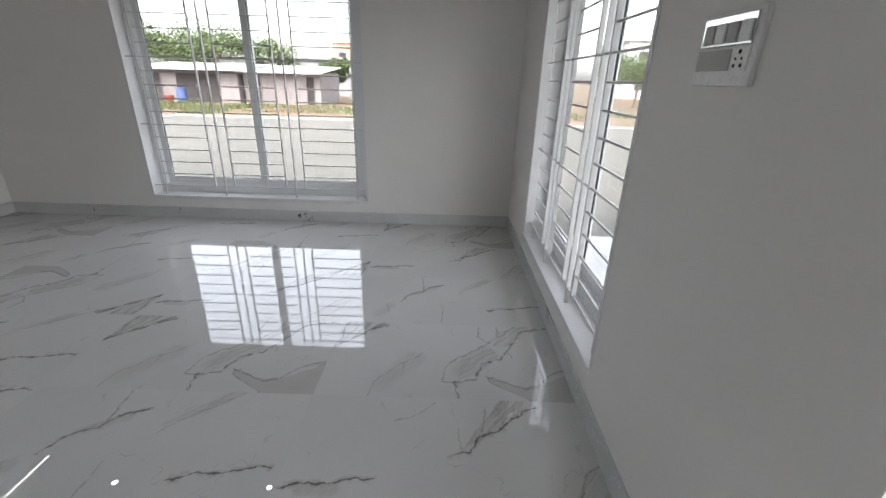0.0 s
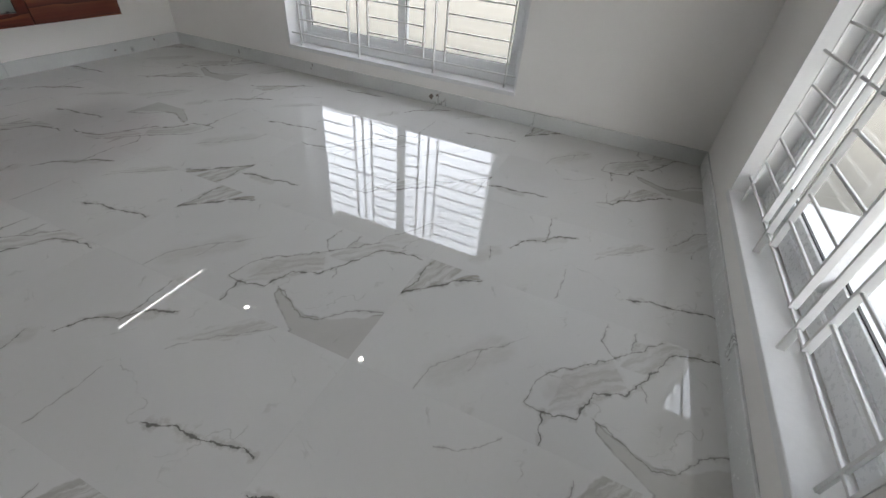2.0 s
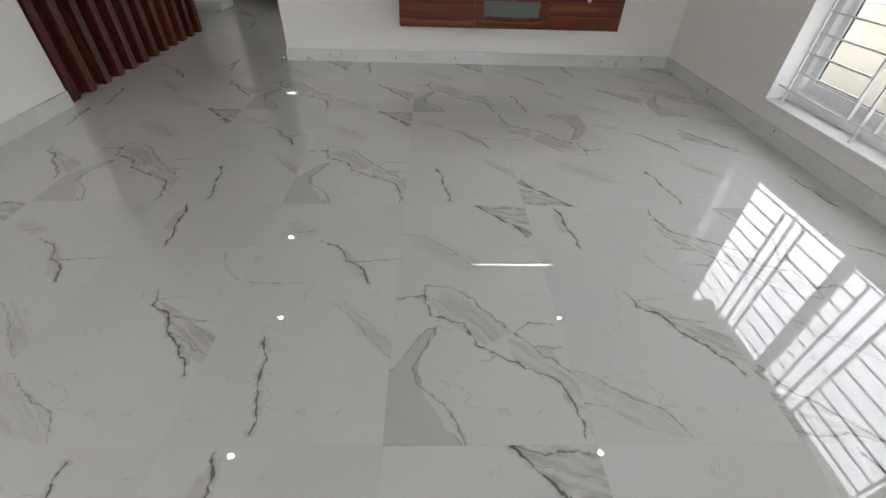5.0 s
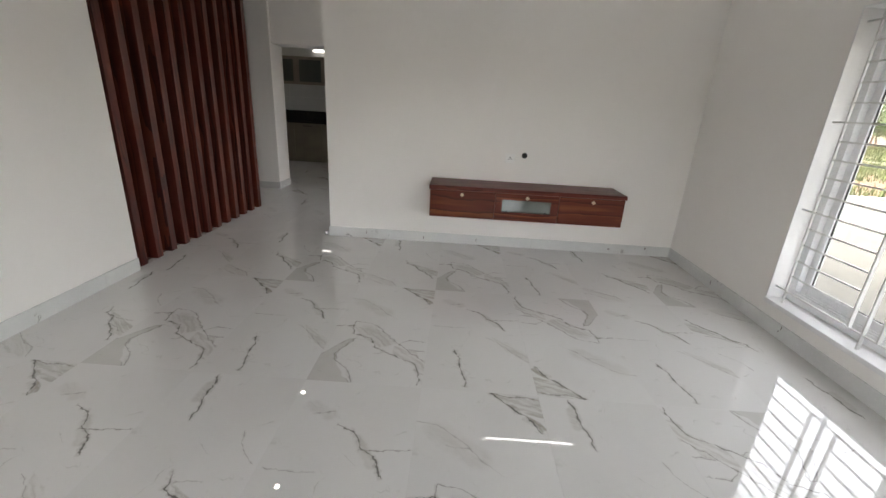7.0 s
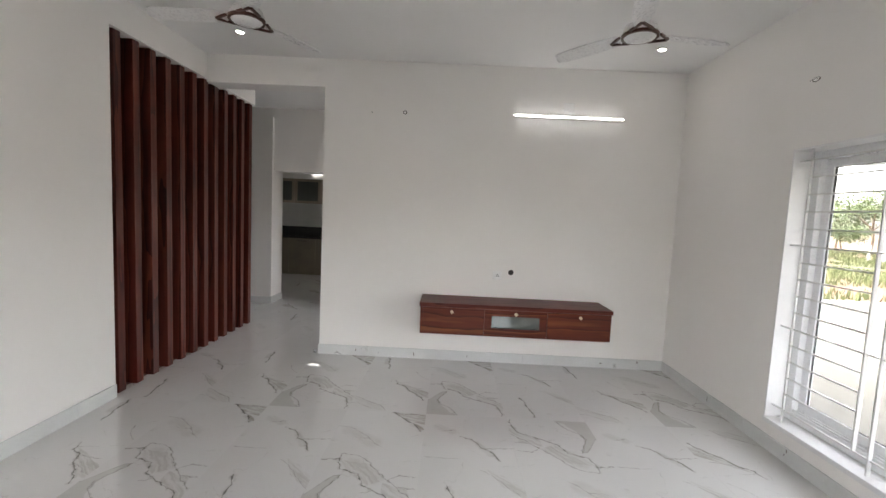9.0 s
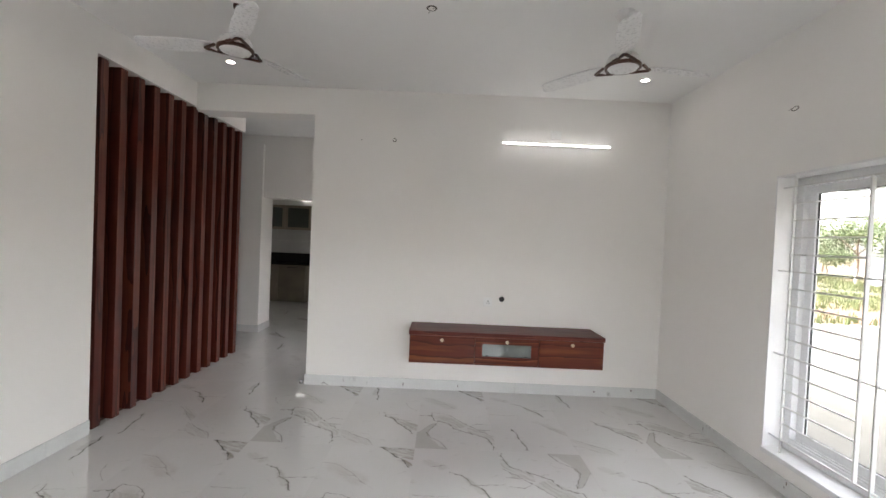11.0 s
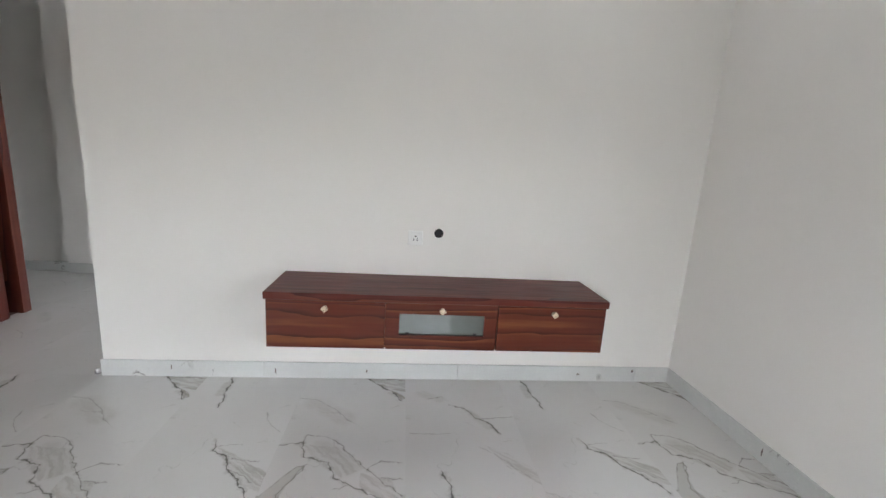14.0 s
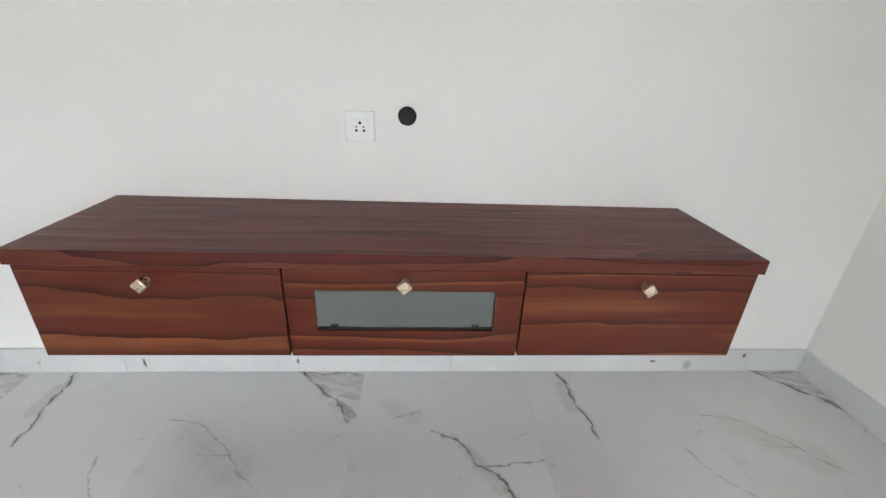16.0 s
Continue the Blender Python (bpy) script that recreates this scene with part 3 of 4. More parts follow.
def window(name, along, hole, face, inward, label):
    """A barred sliding window. along: 0 when it runs along x, 1 along y. face: the wall's inner face; the wall lies beyond it."""
    a0, a1, z0, z1 = hole
    win = thing(name, label, "window", kind="structure")

    def b(u0, u1, v0, v1, w0, w1):
        # v counts from the wall's inner face outwards
        lo, hi = sorted((face + inward * v0, face + inward * v1))
        return (u0, u1, lo, hi, w0, w1) if along == 0 else (lo, hi, u0, u1, w0, w1)

    # painted reveal band and sill, a hair proud of the wall
    t = 0.012
    part("window_sill", boxes(b(a0, a1, -0.012, 0.13, z0 - 0.028, z0 + 0.004), bevel=0.004), M_SILL, win)
    for nm, u0, u1, w0, w1 in (("reveal_lining", a0, a0 + t, z0 + 0.004, z1), ("reveal_lining", a1 - t, a1, z0 + 0.004, z1), ("reveal_lining", a0 + t, a1 - t, z1 - t, z1)):
        part(nm, boxes(b(u0, u1, -0.003, 0.13, w0, w1)), M_SILL, win)
    f = 0.055
    i0, i1, j0, j1 = a0 + t, a1 - t, z0 + 0.004, z1 - t
    frame_bm = boxes(b(i0, i0 + f, 0.13, 0.21, j0, j1), b(i1 - f, i1, 0.13, 0.21, j0, j1), b(i0 + f, i1 - f, 0.13, 0.21, j0, j0 + 0.07), b(i0 + f, i1 - f, 0.13, 0.21, j1 - f, j1), bevel=0.004)
    fr = part("window_frame", frame_bm, M_UPVC, win)
    part("track", boxes(b(i0 + f, i1 - f, 0.135, 0.14, j0 + 0.07, j0 + 0.082), b(i0 + f, i1 - f, 0.168, 0.173, j0 + 0.07, j0 + 0.082)), M_UPVC, fr)
    mid = (a0 + a1) / 2 + (0.0 if along == 0 else 0.02)
    s = 0.062
    for u0, u1, v0, v1 in ((i0 + f - 0.012, mid + s / 2, 0.172, 0.204), (mid - s / 2, i1 - f + 0.012, 0.137, 0.169)):
        w0, w1, sb = j0 + 0.06, j1 - f + 0.01, 0.075
        sash = part("sash", boxes(b(u0, u0 + s, v0, v1, w0, w1), b(u1 - s, u1, v0, v1, w0, w1), b(u0 + s, u1 - s, v0, v1, w0, w0 + sb), b(u0 + s, u1 - s, v0, v1, w1 - s, w1), bevel=0.003), M_UPVC, win)
        g = 0.004
        part("gasket", boxes(b(u0 + s, u0 + s + g, v0 + 0.011, v1 - 0.011, w0 + sb, w1 - s), b(u1 - s - g, u1 - s, v0 + 0.011, v1 - 0.011, w0 + sb, w1 - s), b(u0 + s + g, u1 - s - g, v0 + 0.011, v1 - 0.011, w0 + sb, w0 + sb + g), b(u0 + s + g, u1 - s - g, v0 + 0.011, v1 - 0.011, w1 - s - g, w1 - s)), M_GASKET, sash)
        vm = (v0 + v1) / 2
        pane = part("pane", boxes(b(u0 + s - 0.002, u1 - s + 0.002, vm - 0.002, vm + 0.002, w0 + sb - 0.002, w1 - s + 0.002)), M_GLASS, sash)
        pane.visible_shadow = False
    # grille: thin rods across, flat bars upright in two groups of three
    grille = part("grille", boxes(b(a0 + 0.1, a0 + 0.11, 0.035, 0.045, z0, z1)), M_GRILL, win, "white enamelled iron window grille")
    w = a1 - a0
    side, gap = 0.105, 0.09
    pan = (w - 2 * side - 4 * gap) / 3
    ups = [a0 + side + pan, a0 + side + pan + gap, a0 + side + pan + 2 * gap, a0 + side + 2 * pan + 2 * gap, a0 + side + 2 * pan + 3 * gap, a0 + side + 2 * pan + 4 * gap]
    zs = [z0 + 0.092 + k * (z1 - z0 - 0.172) / 15 for k in range(16)]
    part("upright", boxes(b(a1 - 0.11, a1 - 0.10, 0.035, 0.045, z0, z1)), M_GRILL, grille)
    for k, u in enumerate(ups):
        whole = k % 3 == 1
        part("upright", boxes(b(u - 0.005, u + 0.005, 0.028, 0.052, z0 if whole else zs[0], z1 if whole else zs[-1]), bevel=0.0015, segs=1), M_GRILL, grille)
    r = 0.0048
    for k, z in enumerate(zs):
        if k % 5 == 0:
            part("rod", boxes(b(a0, a1, 0.04 - r, 0.04 + r, z - r, z + r), bevel=0.0014, segs=1), M_GRILL, grille)
        else:
            for u0, u1 in ((a0 + 0.105, ups[0]), (ups[2], ups[3]), (ups[5], a1 - 0.105)):
                part("rod", boxes(b(u0, u1, 0.04 - r, 0.04 + r, z - r, z + r), bevel=0.0014, segs=1), M_GRILL, grille)
    return win


window("window_1", 0, WA, YA, 1, "white sliding window with white iron grille facing the road")
window("window_2", 1, WC, XR, 1, "white sliding side window with white iron grille")


# ---------------------------------------------------------------- baseboards
def baseboard(name, pieces, label="grey-white marble tile baseboard along the wall"):
    base = thing(name, label, "baseboard", kind="structure")
    for p in pieces:
        part("tile", boxes(p, bevel=0.0015, segs=1), M_BASE, base)
    return base


BH, BT = 0.103, 0.011


def cut(a, b, step, off=0.0):
    xs = [a]
    k = math.ceil((a - off) / step + 0.02)
    while off + k * step < b - 0.02:
        xs.append(off + k * step)
        k += 1
    xs.append(b)
    return [(p + 0.0008, q - 0.0008) for p, q in zip(xs, xs[1:])]


base_north = baseboard("baseboard_north", [(a, b, YA - BT, YA, 0, BH) for a, b in cut(XT + BT, XR - BT, 1.2, -0.33)])
base_tv = baseboard("baseboard_tv", [(XT, XT + BT, a, b, 0, BH) for a, b in cut(0.475 - BT, YA, 1.2, 3.796)])
baseboard("baseboard_east", [(XR - BT, XR, a, b, 0, BH) for a, b in cut(YL + BT, ADDED_DOORWAY[0], 1.2, 0.3) + cut(ADDED_DOORWAY[1], YA, 1.2, 0.3)])
baseboard("baseboard_south", [(a, b, YL, YL + BT, 0, BH) for a, b in cut(-2.735, XR - BT, 1.2, -1.2)])
baseboard("baseboard_hall", [(XH, XH + BT, a, b, 0, BH) for a, b in cut(YH0, -1.26, 1.2) + cut(-0.02, YH1, 1.2)] + [(XH + 0.05, XH + 0.05 + BT, -1.26, -0.95, 0, BH), (XH - 0.36, XH + 0.05 + BT, -0.95, -0.95 + BT, 0, BH)], "grey-white marble tile baseboard along the hall wall")

M_VEIN = varied("dark_tile_vein", (0.10, 0.075, 0.065), (0.24, 0.20, 0.18), 45, 0.3, bump=0.0)


def vein_mark(parent, at, size, seed, along=0):
    """A dark vein that shows on the face of a baseboard tile: an uneven sliver, half a millimetre proud."""
    rnd = random.Random(seed)
    bm = bmesh.new()
    n = 14
    rows = [[], []]
    for k in range(n):
        a = 2 * math.pi * k / n
        r = rnd.uniform(0.45, 1.0)
        u, z = size[0] / 2 * r * math.cos(a), size[1] / 2 * r * math.sin(a)
        for row, d in zip(rows, (-0.002, 0.0005)):
            row.append(bm.verts.new((at[0] + u, at[1] - d, at[2] + z) if along == 0 else (at[0] + d, at[1] + u, at[2] + z)))
    ring(bm, *rows)
    bm.faces.new(rows[0]), bm.faces.new(rows[1])
    part("vein", bm, M_VEIN, parent)


for k, (x, z, w, h) in enumerate([(-1.165, 0.055, 0.05, 0.055), (-1.115, 0.07, 0.04, 0.025), (-3.147, 0.055, 0.014, 0.05), (-2.314, 0.083, 0.012, 0.035), (-2.33, 0.05, 0.01, 0.02)]):
    vein_mark(base_north, (x, YA - BT, z), (w, h), 30 + k)
for k, (y, z, w, h) in enumerate([(1.465, 0.045, 0.014, 0.05), (3.775, 0.078, 0.02, 0.03), (0.86, 0.06, 0.01, 0.045), (2.02, 0.05, 0.012, 0.03), (3.40, 0.05, 0.03, 0.015)]):
    vein_mark(base_tv, (XT + BT, y, z), (w, h), 50 + k, 1)


# ---------------------------------------------------------------- slatted screen
def slat_screen():
    n = 12
    first = thing("wooden_slat", "tall red-brown laminated wooden screen slat", "slat", "slats of the screen")
    w, d = 0.072, 0.15
    part("slat_body", boxes((-w, 0, -d, 0, 0.0, 2.745), bevel=0.003), M_SLAT, first)
    part("edge_band", boxes((-w + 0.002, -0.002, -0.0005, 0.0008, 0.004, 2.741)), M_SLAT, first)
    first.matrix_world = pose(-2.80, -0.738, 0)
    for k in range(1, n):
        copy_thing(first, pose(-2.80 - 0.1885 * k, -0.738, 0))
    rail = thing("screen_floor_strip", "thin red-brown wooden strip under the slats", "strip")
    part("strip", boxes((-4.95, -2.735, -0.84, -0.79, 0.0, 0.006), bevel=0.001, segs=1), M_SLAT, rail)


slat_screen()


# ---------------------------------------------------------------- hanging cabinet
def knob(parent, y, z):
    k = lathe([(0.009, 0), (0.007, 0.004), (0.006, 0.016), (0.008, 0.018)], 16)
    bmesh.ops.rotate(k, verts=k.verts[:], cent=(0, 0, 0), matrix=Matrix.Rotation(radians(90), 3, "Y"))
    s = 0.0135
    head = bmesh.new()
    add_box(head, 0.018, 0.034, -s, s, -s, s)
    bmesh.ops.bevel(head, geom=head.edges[:], offset=0.003, segments=2, profile=0.5, affect="EDGES")
    bmesh.ops.rotate(head, verts=head.verts[:], cent=(0, 0, 0), matrix=Matrix.Rotation(radians(40), 3, "X"))
    ob = part("knob", head, M_BRASS, parent, "square champagne metal knob")
    ob.location = (-3.5215, y, z)
    part("stem", k, M_BRASS, ob)


def tv_cabinet():
    y0, y1, z0, z1, xf, xb = 1.530, 3.331, 0.388, 0.683, -3.521, XT
    c = thing("wall_cabinet", "red-brown wood laminate wall-hung cabinet with three fronts", "cabinet", at=Matrix.Identity(4))
    top = 0.038
    part("top_panel", boxes((xb, xf, y0, y1, z1 - top, z1), bevel=0.0015, segs=1), M_TOP, c)
    a, b, zt = y0 + 0.010, y1 - 0.010, z1 - top - 0.001
    xd = xf - 0.008
    t = 0.018
    d1, d2 = 2.138, 2.727
    body = bmesh.new()
    for p in ((xb, xd - 0.02, a, a + t, z0, zt), (xb, xd - 0.02, b - t, b, z0, zt), (xb, xd - 0.02, d1 - t / 2, d1 + t / 2, z0 + t, zt), (xb, xd - 0.02, d2 - t / 2, d2 + t / 2, z0 + t, zt), (xb, xd - 0.02, a + t, b - t, z0, z0 + t)):
        add_box(body, *p)
    part("carcass", body, M_WOOD, c)
    part("lining", boxes((xb + 0.002, xb + 0.008, d1 + t / 2, d2 - t / 2, z0 + t, zt), (xb + 0.008, xd - 0.022, d1 + t / 2, d2 - t / 2, z0 + t, z0 + t + 0.003)), M_INNER, c, "pale grey inner lining")
    g = 0.003
    for u0, u1 in ((a, d1 - g), (d2 + g, b)):
        door = part("drawer_front", boxes((xd - 0.018, xd, u0, u1, z0, zt - 0.003), bevel=0.001, segs=1), M_WOOD, c)
        knob(door, 1.835 if u0 < 2 else 3.026, 0.611)
    u0, u1, w0, w1 = d1 + g, d2 - g, z0, zt - 0.003
    gy0, gy1, gz0, gz1 = 2.209, 2.657, 0.466, 0.583
    plate = bmesh.new()
    loops = [[plate.verts.new((x, y, z)) for y, z in ((p, r), (q, r), (q, t2), (p, t2))] for x in (xd - 0.018, xd) for p, q, r, t2 in ((u0, u1, w0, w1), (gy0, gy1, gz0, gz1))]
    for one, two in ((0, 1), (2, 3), (0, 2), (1, 3)):
        ring(plate, loops[one], loops[two])
    door = part("glass_door", plate, M_WOOD, c)
    part("glass_pane", boxes((xd - 0.014, xd - 0.010, gy0, gy1, gz0, gz1)), M_CABGLASS, door, "grey-green glass pane")
    part("pane_seal", boxes((xd - 0.012, xd - 0.007, gy0, gy1, gz0, gz0 + 0.005)), M_DARKM, door)
    for y in (2.252, 2.612):
        part("hinge", boxes((xd - 0.030, xd - 0.0085, y - 0.010, y + 0.010, gz0 + 0.004, gz0 + 0.014), bevel=0.002), M_DARKM, door)
    knob(door, 2.430, 0.614)


tv_cabinet()


# ---------------------------------------------------------------- electrical fittings
def holes(parent, spots, r, depth_axis, x):
    for y, z in spots:
        # black disc on the face gives the shaded depth of a hole
        bm = lathe([(r, -0.0006), (r, 0.0006)], 12)
        bmesh.ops.rotate(bm, verts=bm.verts[:], cent=(0, 0, 0), matrix=Matrix.Rotation(radians(90), 3, "Y"))
        ob = part("pin_hole", bm, M_BLACK, parent)
        ob.location = (x, y, z)


def socket():
    s = thing("wall_socket", "square white plastic wall socket with five pin holes", "socket")
    y, z, h = 2.284, 0.914, 0.044
    plate = part("plate", boxes((XT, XT + 0.014, y - h, y + h, z - h, z + h), bevel=0.004), M_PLASTIC, s)
    part("insert", boxes((XT + 0.014, XT + 0.0165, y - 0.022, y + 0.024, z - 0.024, z + 0.024), bevel=0.001, segs=1), M_PLASTIC, s)
    x = XT + 0.0168
    holes(s, [(y + 0.001, z + 0.012)], 0.0046, 0, x)
    holes(s, [(y - 0.010, z - 0.010), (y + 0.012, z - 0.010)], 0.0040, 0, x)
    holes(s, [(y - 0.009, z + 0.001), (y + 0.011, z + 0.001)], 0.0026, 0, x)


socket()


def conduit_hole():
    s = thing("cable_hole", "round cable hole in the plaster, its shaded depth painted black", "hole")
    bm = bmesh.new()
    outer, inner, n = [], [], 40
    for i in range(n):
        a = 2 * math.pi * i / n
        r = 0.0275 + 0.0003 * math.sin(5 * a) + 0.0003 * math.sin(13 * a + 1)
        outer.append(bm.verts.new((XT + 0.0025, 2.423 + r * math.cos(a), 0.948 + r * math.sin(a))))
        inner.append(bm.verts.new((XT + 0.0008, 2.423 + r * 0.9 * math.cos(a), 0.948 + r * 0.9 * math.sin(a))))
    ring(bm, outer, inner)
    # shallow black dish, its colour stands in for the shaded depth
    bm.faces.new(inner)
    part("opening", bm, M_BLACK, s)


conduit_hole()


def switchboard():
    s = thing("switch_plate", "white modular switch and socket plate with protective film", "switch plate")
    y0, y1, z0, z1 = 1.116, 1.325, 1.304, 1.452
    part("plate", boxes((XR - 0.012, XR, y0, y1, z0, z1), bevel=0.004), M_PLASTIC, s)
    x0, x1 = XR - 0.016, XR - 0.012
    part("film", boxes((x0, x1, y0 + 0.016, y1 - 0.012, z1 - 0.068, z1 - 0.008), bevel=0.002, segs=1), M_CHROME, s, "glossy crinkled protective film over the switches")
    for k in range(4):
        a = y0 + 0.022 + k * 0.042
        part("switch", boxes((x0 - 0.004, x0, a, a + 0.036, z1 - 0.062, z1 - 0.022), bevel=0.003), (M_GREYPL if k % 2 else M_PLASTIC), s)
    part("blank_cover", boxes((x0, x1, y0 + 0.072, y1 - 0.012, z0 + 0.032, z0 + 0.074), bevel=0.001, segs=1), M_GREYPL, s)
    part("socket_insert", boxes((x0, x1, y0 + 0.016, y0 + 0.070, z0 + 0.030, z0 + 0.076), bevel=0.001, segs=1), M_PLASTIC, s)
    yc, zc, x = y0 + 0.043, z0 + 0.053, x0 - 0.0004
    holes(s, [(yc, zc + 0.014)], 0.0046, 0, x)
    holes(s, [(yc - 0.011, zc - 0.012), (yc + 0.011, zc - 0.012)], 0.0040, 0, x)
    holes(s, [(yc - 0.010, zc + 0.001), (yc + 0.010, zc + 0.001)], 0.0028, 0, x)


switchboard()


def tube_light():
    s = thing("tube_light", "lit white LED tube batten on the wall", "tube light")
    zc = 2.512
    part("batten", boxes((XT, XT + 0.030, 2.352, 3.434, zc - 0.0105, zc + 0.0105), bevel=0.002), M_PLASTIC, s)
    # half-round diffuser on the front of the batten
    bm = bmesh.new()
    rows = [[bm.verts.new((XT + 0.0302 + 0.010 * math.sin(math.pi * k / 10), y, zc - 0.009 * math.cos(math.pi * k / 10))) for k in range(11)] for y in (2.363, 3.423)]
    ring(bm, *rows)
    bm.faces.new(rows[0][::-1]), bm.faces.new(rows[1])
    part("diffuser", bm, M_TUBE, s, smooth=True)
    for y0, y1 in ((2.346, 2.362), (3.424, 3.440)):
        part("end_cap", boxes((XT, XT + 0.042, y0, y1, zc - 0.012, zc + 0.012), bevel=0.003), M_PLASTIC, s)
    j = thing("junction_box", "small white square wall box above the tube light", "junction box")
    part("cover", boxes((XT, XT + 0.012, 2.840, 2.945, 2.570, 2.655), bevel=0.003), M_PLASTIC, j)


tube_light()


def wire_point(name, label, m, r=0.02, flat=1.0):
    """A small round opening in the plaster with two wire ends; m: pose with z out of the surface."""
    s = thing(name, label, "wire outlet", at=m)
    bm = lathe([(r * 0.78, 0.0), (r * 0.76, 0.0034), (0.001, 0.0036)], 20)
    bmesh.ops.scale(bm, vec=(1, flat, 1), verts=bm.verts[:])
    part("plaster_plug", bm, M_WALL, s)
    # black disc under the plug, its rim painted as the shaded gap
    bm = lathe([(r, 0.0), (r * 0.98, 0.002)], 20)
    bmesh.ops.scale(bm, vec=(1, flat, 1), verts=bm.verts[:])
    part("opening", bm, M_BLACK, s)
    bm = lathe([(r * 1.16, 0.0), (r * 1.12, 0.001)], 20)
    bmesh.ops.scale(bm, vec=(1, flat, 1), verts=bm.verts[:])
    part("plaster_ring", bm, M_PUTTY, s)
    for k in (-1, 1):
        bm = bmesh.new()
        tube(bm, [(k * r * 0.3, 0, 0.002), (k * r * 0.5, 0.004, 0.012), (k * r * 1.0, 0.006 * k, 0.016), (k * r * 1.3, 0.0, 0.012)], 0.0022, 6)
        part("wire", bm, M_GREYPL, s)


OUT_X = pose(0, 0, 0, 0, 90, 0)
wire_point("wire_outlet", "small bare wire outlet high on the white wall", Matrix.Translation((XT, 1.279, 2.497)) @ OUT_X, 0.017)
wire_point("wire_outlet", "small bare wire outlet above the window", Matrix.Translation((-2.434, YA, 2.464)) @ pose(0, 0, 0, 90, 0, 0), 0.027, 0.5)
nail = thing("wall_nail", "small dark nail high on the white wall", "nail")
bm_nail = lathe([(0.0045, 0.0), (0.0045, 0.004), (0.001, 0.006)], 10)
part("nail_head", bm_nail, M_DARKM, nail)
nail.matrix_world = Matrix.Translation((XT, 0.951, 2.486)) @ OUT_X
wire_point("wire_outlet", "bare wire outlet in the white ceiling", Matrix.Translation((-2.41, 1.669, H)) @ pose(0, 0, 0, 180, 0, 40), 0.03)


def downlight():
    s = thing("downlight", "small round lit ceiling downlight", "downlight", "ceiling downlights")
    part("rim", lathe([(0.048, 0.0), (0.048, -0.004), (0.043, -0.008), (0.028, -0.006), (0.028, 0.0)], 32), M_PLASTIC, s, smooth=True)
    part("lens", lathe([(0.0275, -0.001), (0.025, -0.006), (0.001, -0.007)], 32), M_DOWN, s, smooth=True)
    return s


SPOTS = [(-3.38, -0.10), (-3.38, 3.50), (-1.64, -0.10), (-1.64, 3.50), (-5.05, -0.40)]
first_down = downlight()
first_down.matrix_world = pose(*SPOTS[0], H)
for p in SPOTS[1:]:
    copy_thing(first_down, pose(*p, H))


def ceiling_fan():
    f = thing("ceiling_fan", "white three-blade ceiling fan with dark brown trim", "fan", "ceiling fans")
    # origin at the ceiling
    part("canopy", lathe([(0.001, 0.0), (0.055, -0.001), (0.055, -0.02), (0.03, -0.055), (0.018, -0.06), (0.001, -0.06)], 28), M_FANWHITE, f, smooth=True)
    part("rod", lathe([(0.012, -0.05), (0.012, -0.27)], 16), M_FANWHITE, f, smooth=True)
    part("shackle", lathe([(0.013, -0.058), (0.022, -0.06), (0.022, -0.082), (0.013, -0.084)], 24), M_FANTRIM, f, smooth=True)
    part("motor", lathe([(0.001, -0.25), (0.04, -0.255), (0.085, -0.275), (0.098, -0.30), (0.098, -0.335), (0.085, -0.352), (0.05, -0.362), (0.001, -0.364)], 40), M_FANWHITE, f, smooth=True)
    trim = bmesh.new()
    n = 48
    rows = [[], [], [], []]
    for i in range(n):
        a = 2 * math.pi * i / n
        for k, (r, z) in enumerate(((0.092, -0.348), (0.108, -0.346), (0.108, -0.330), (0.097, -0.330))):
            rows[k].append(trim.verts.new((r * math.cos(a), r * math.sin(a), z)))
    for k in range(4):
        ring(trim, rows[k], rows[(k + 1) % 4])
    part("trim_ring", trim, M_FANTRIM, f, "dark brown trim ring")
    for k in range(3):
        a = 2 * math.pi * k / 3
        c, s = math.cos(a), math.sin(a)

        def at(r, side, z):
            return (r * c - side * s, r * s + side * c, z)

        br = bmesh.new()
        bar(br, at(0.098, -0.062, -0.338), at(0.185, -0.004, -0.338), 0.014, 0.012)
        bar(br, at(0.098, 0.062, -0.338), at(0.185, 0.004, -0.338), 0.014, 0.012)
        part("bracket", br, M_FANTRIM, f, "dark brown triangular blade bracket")
        bl = bmesh.new()
        prof = [(0.13, 0.035), (0.20, 0.052), (0.32, 0.062), (0.45, 0.06), (0.56, 0.052), (0.595, 0.035), (0.605, 0.012)]
        up, dn = [], []
        for r, h in prof:
            for side in (1, -1):
                tilt = 0.012 * side
                up.append(bl.verts.new(at(r, side * h, -0.321 + tilt)))
                dn.append(bl.verts.new(at(r, side * h, -0.328 + tilt)))
        m = len(prof)
        for i in range(m - 1):
            p, q, r2, t2 = 2 * i, 2 * i + 1, 2 * i + 3, 2 * i + 2
            bl.faces.new((up[p], up[q], up[r2], up[t2]))
            bl.faces.new((dn[p], dn[t2], dn[r2], dn[q]))
            bl.faces.new((up[p], up[t2], dn[t2], dn[p]))
            bl.faces.new((up[q], dn[q], dn[r2], up[r2]))
        bl.faces.new((up[0], dn[0], dn[1], up[1]))
        bl.faces.new((up[-2], up[-1], dn[-1], dn[-2]))
        part("blade", bl, M_FANWHITE, f)
    return f


fan = ceiling_fan()
fan.matrix_world = pose(-2.36, 0.46, H, 0, 0, 152)
copy_thing(fan, pose(-2.36, 2.88, H, 0, 0, 220))


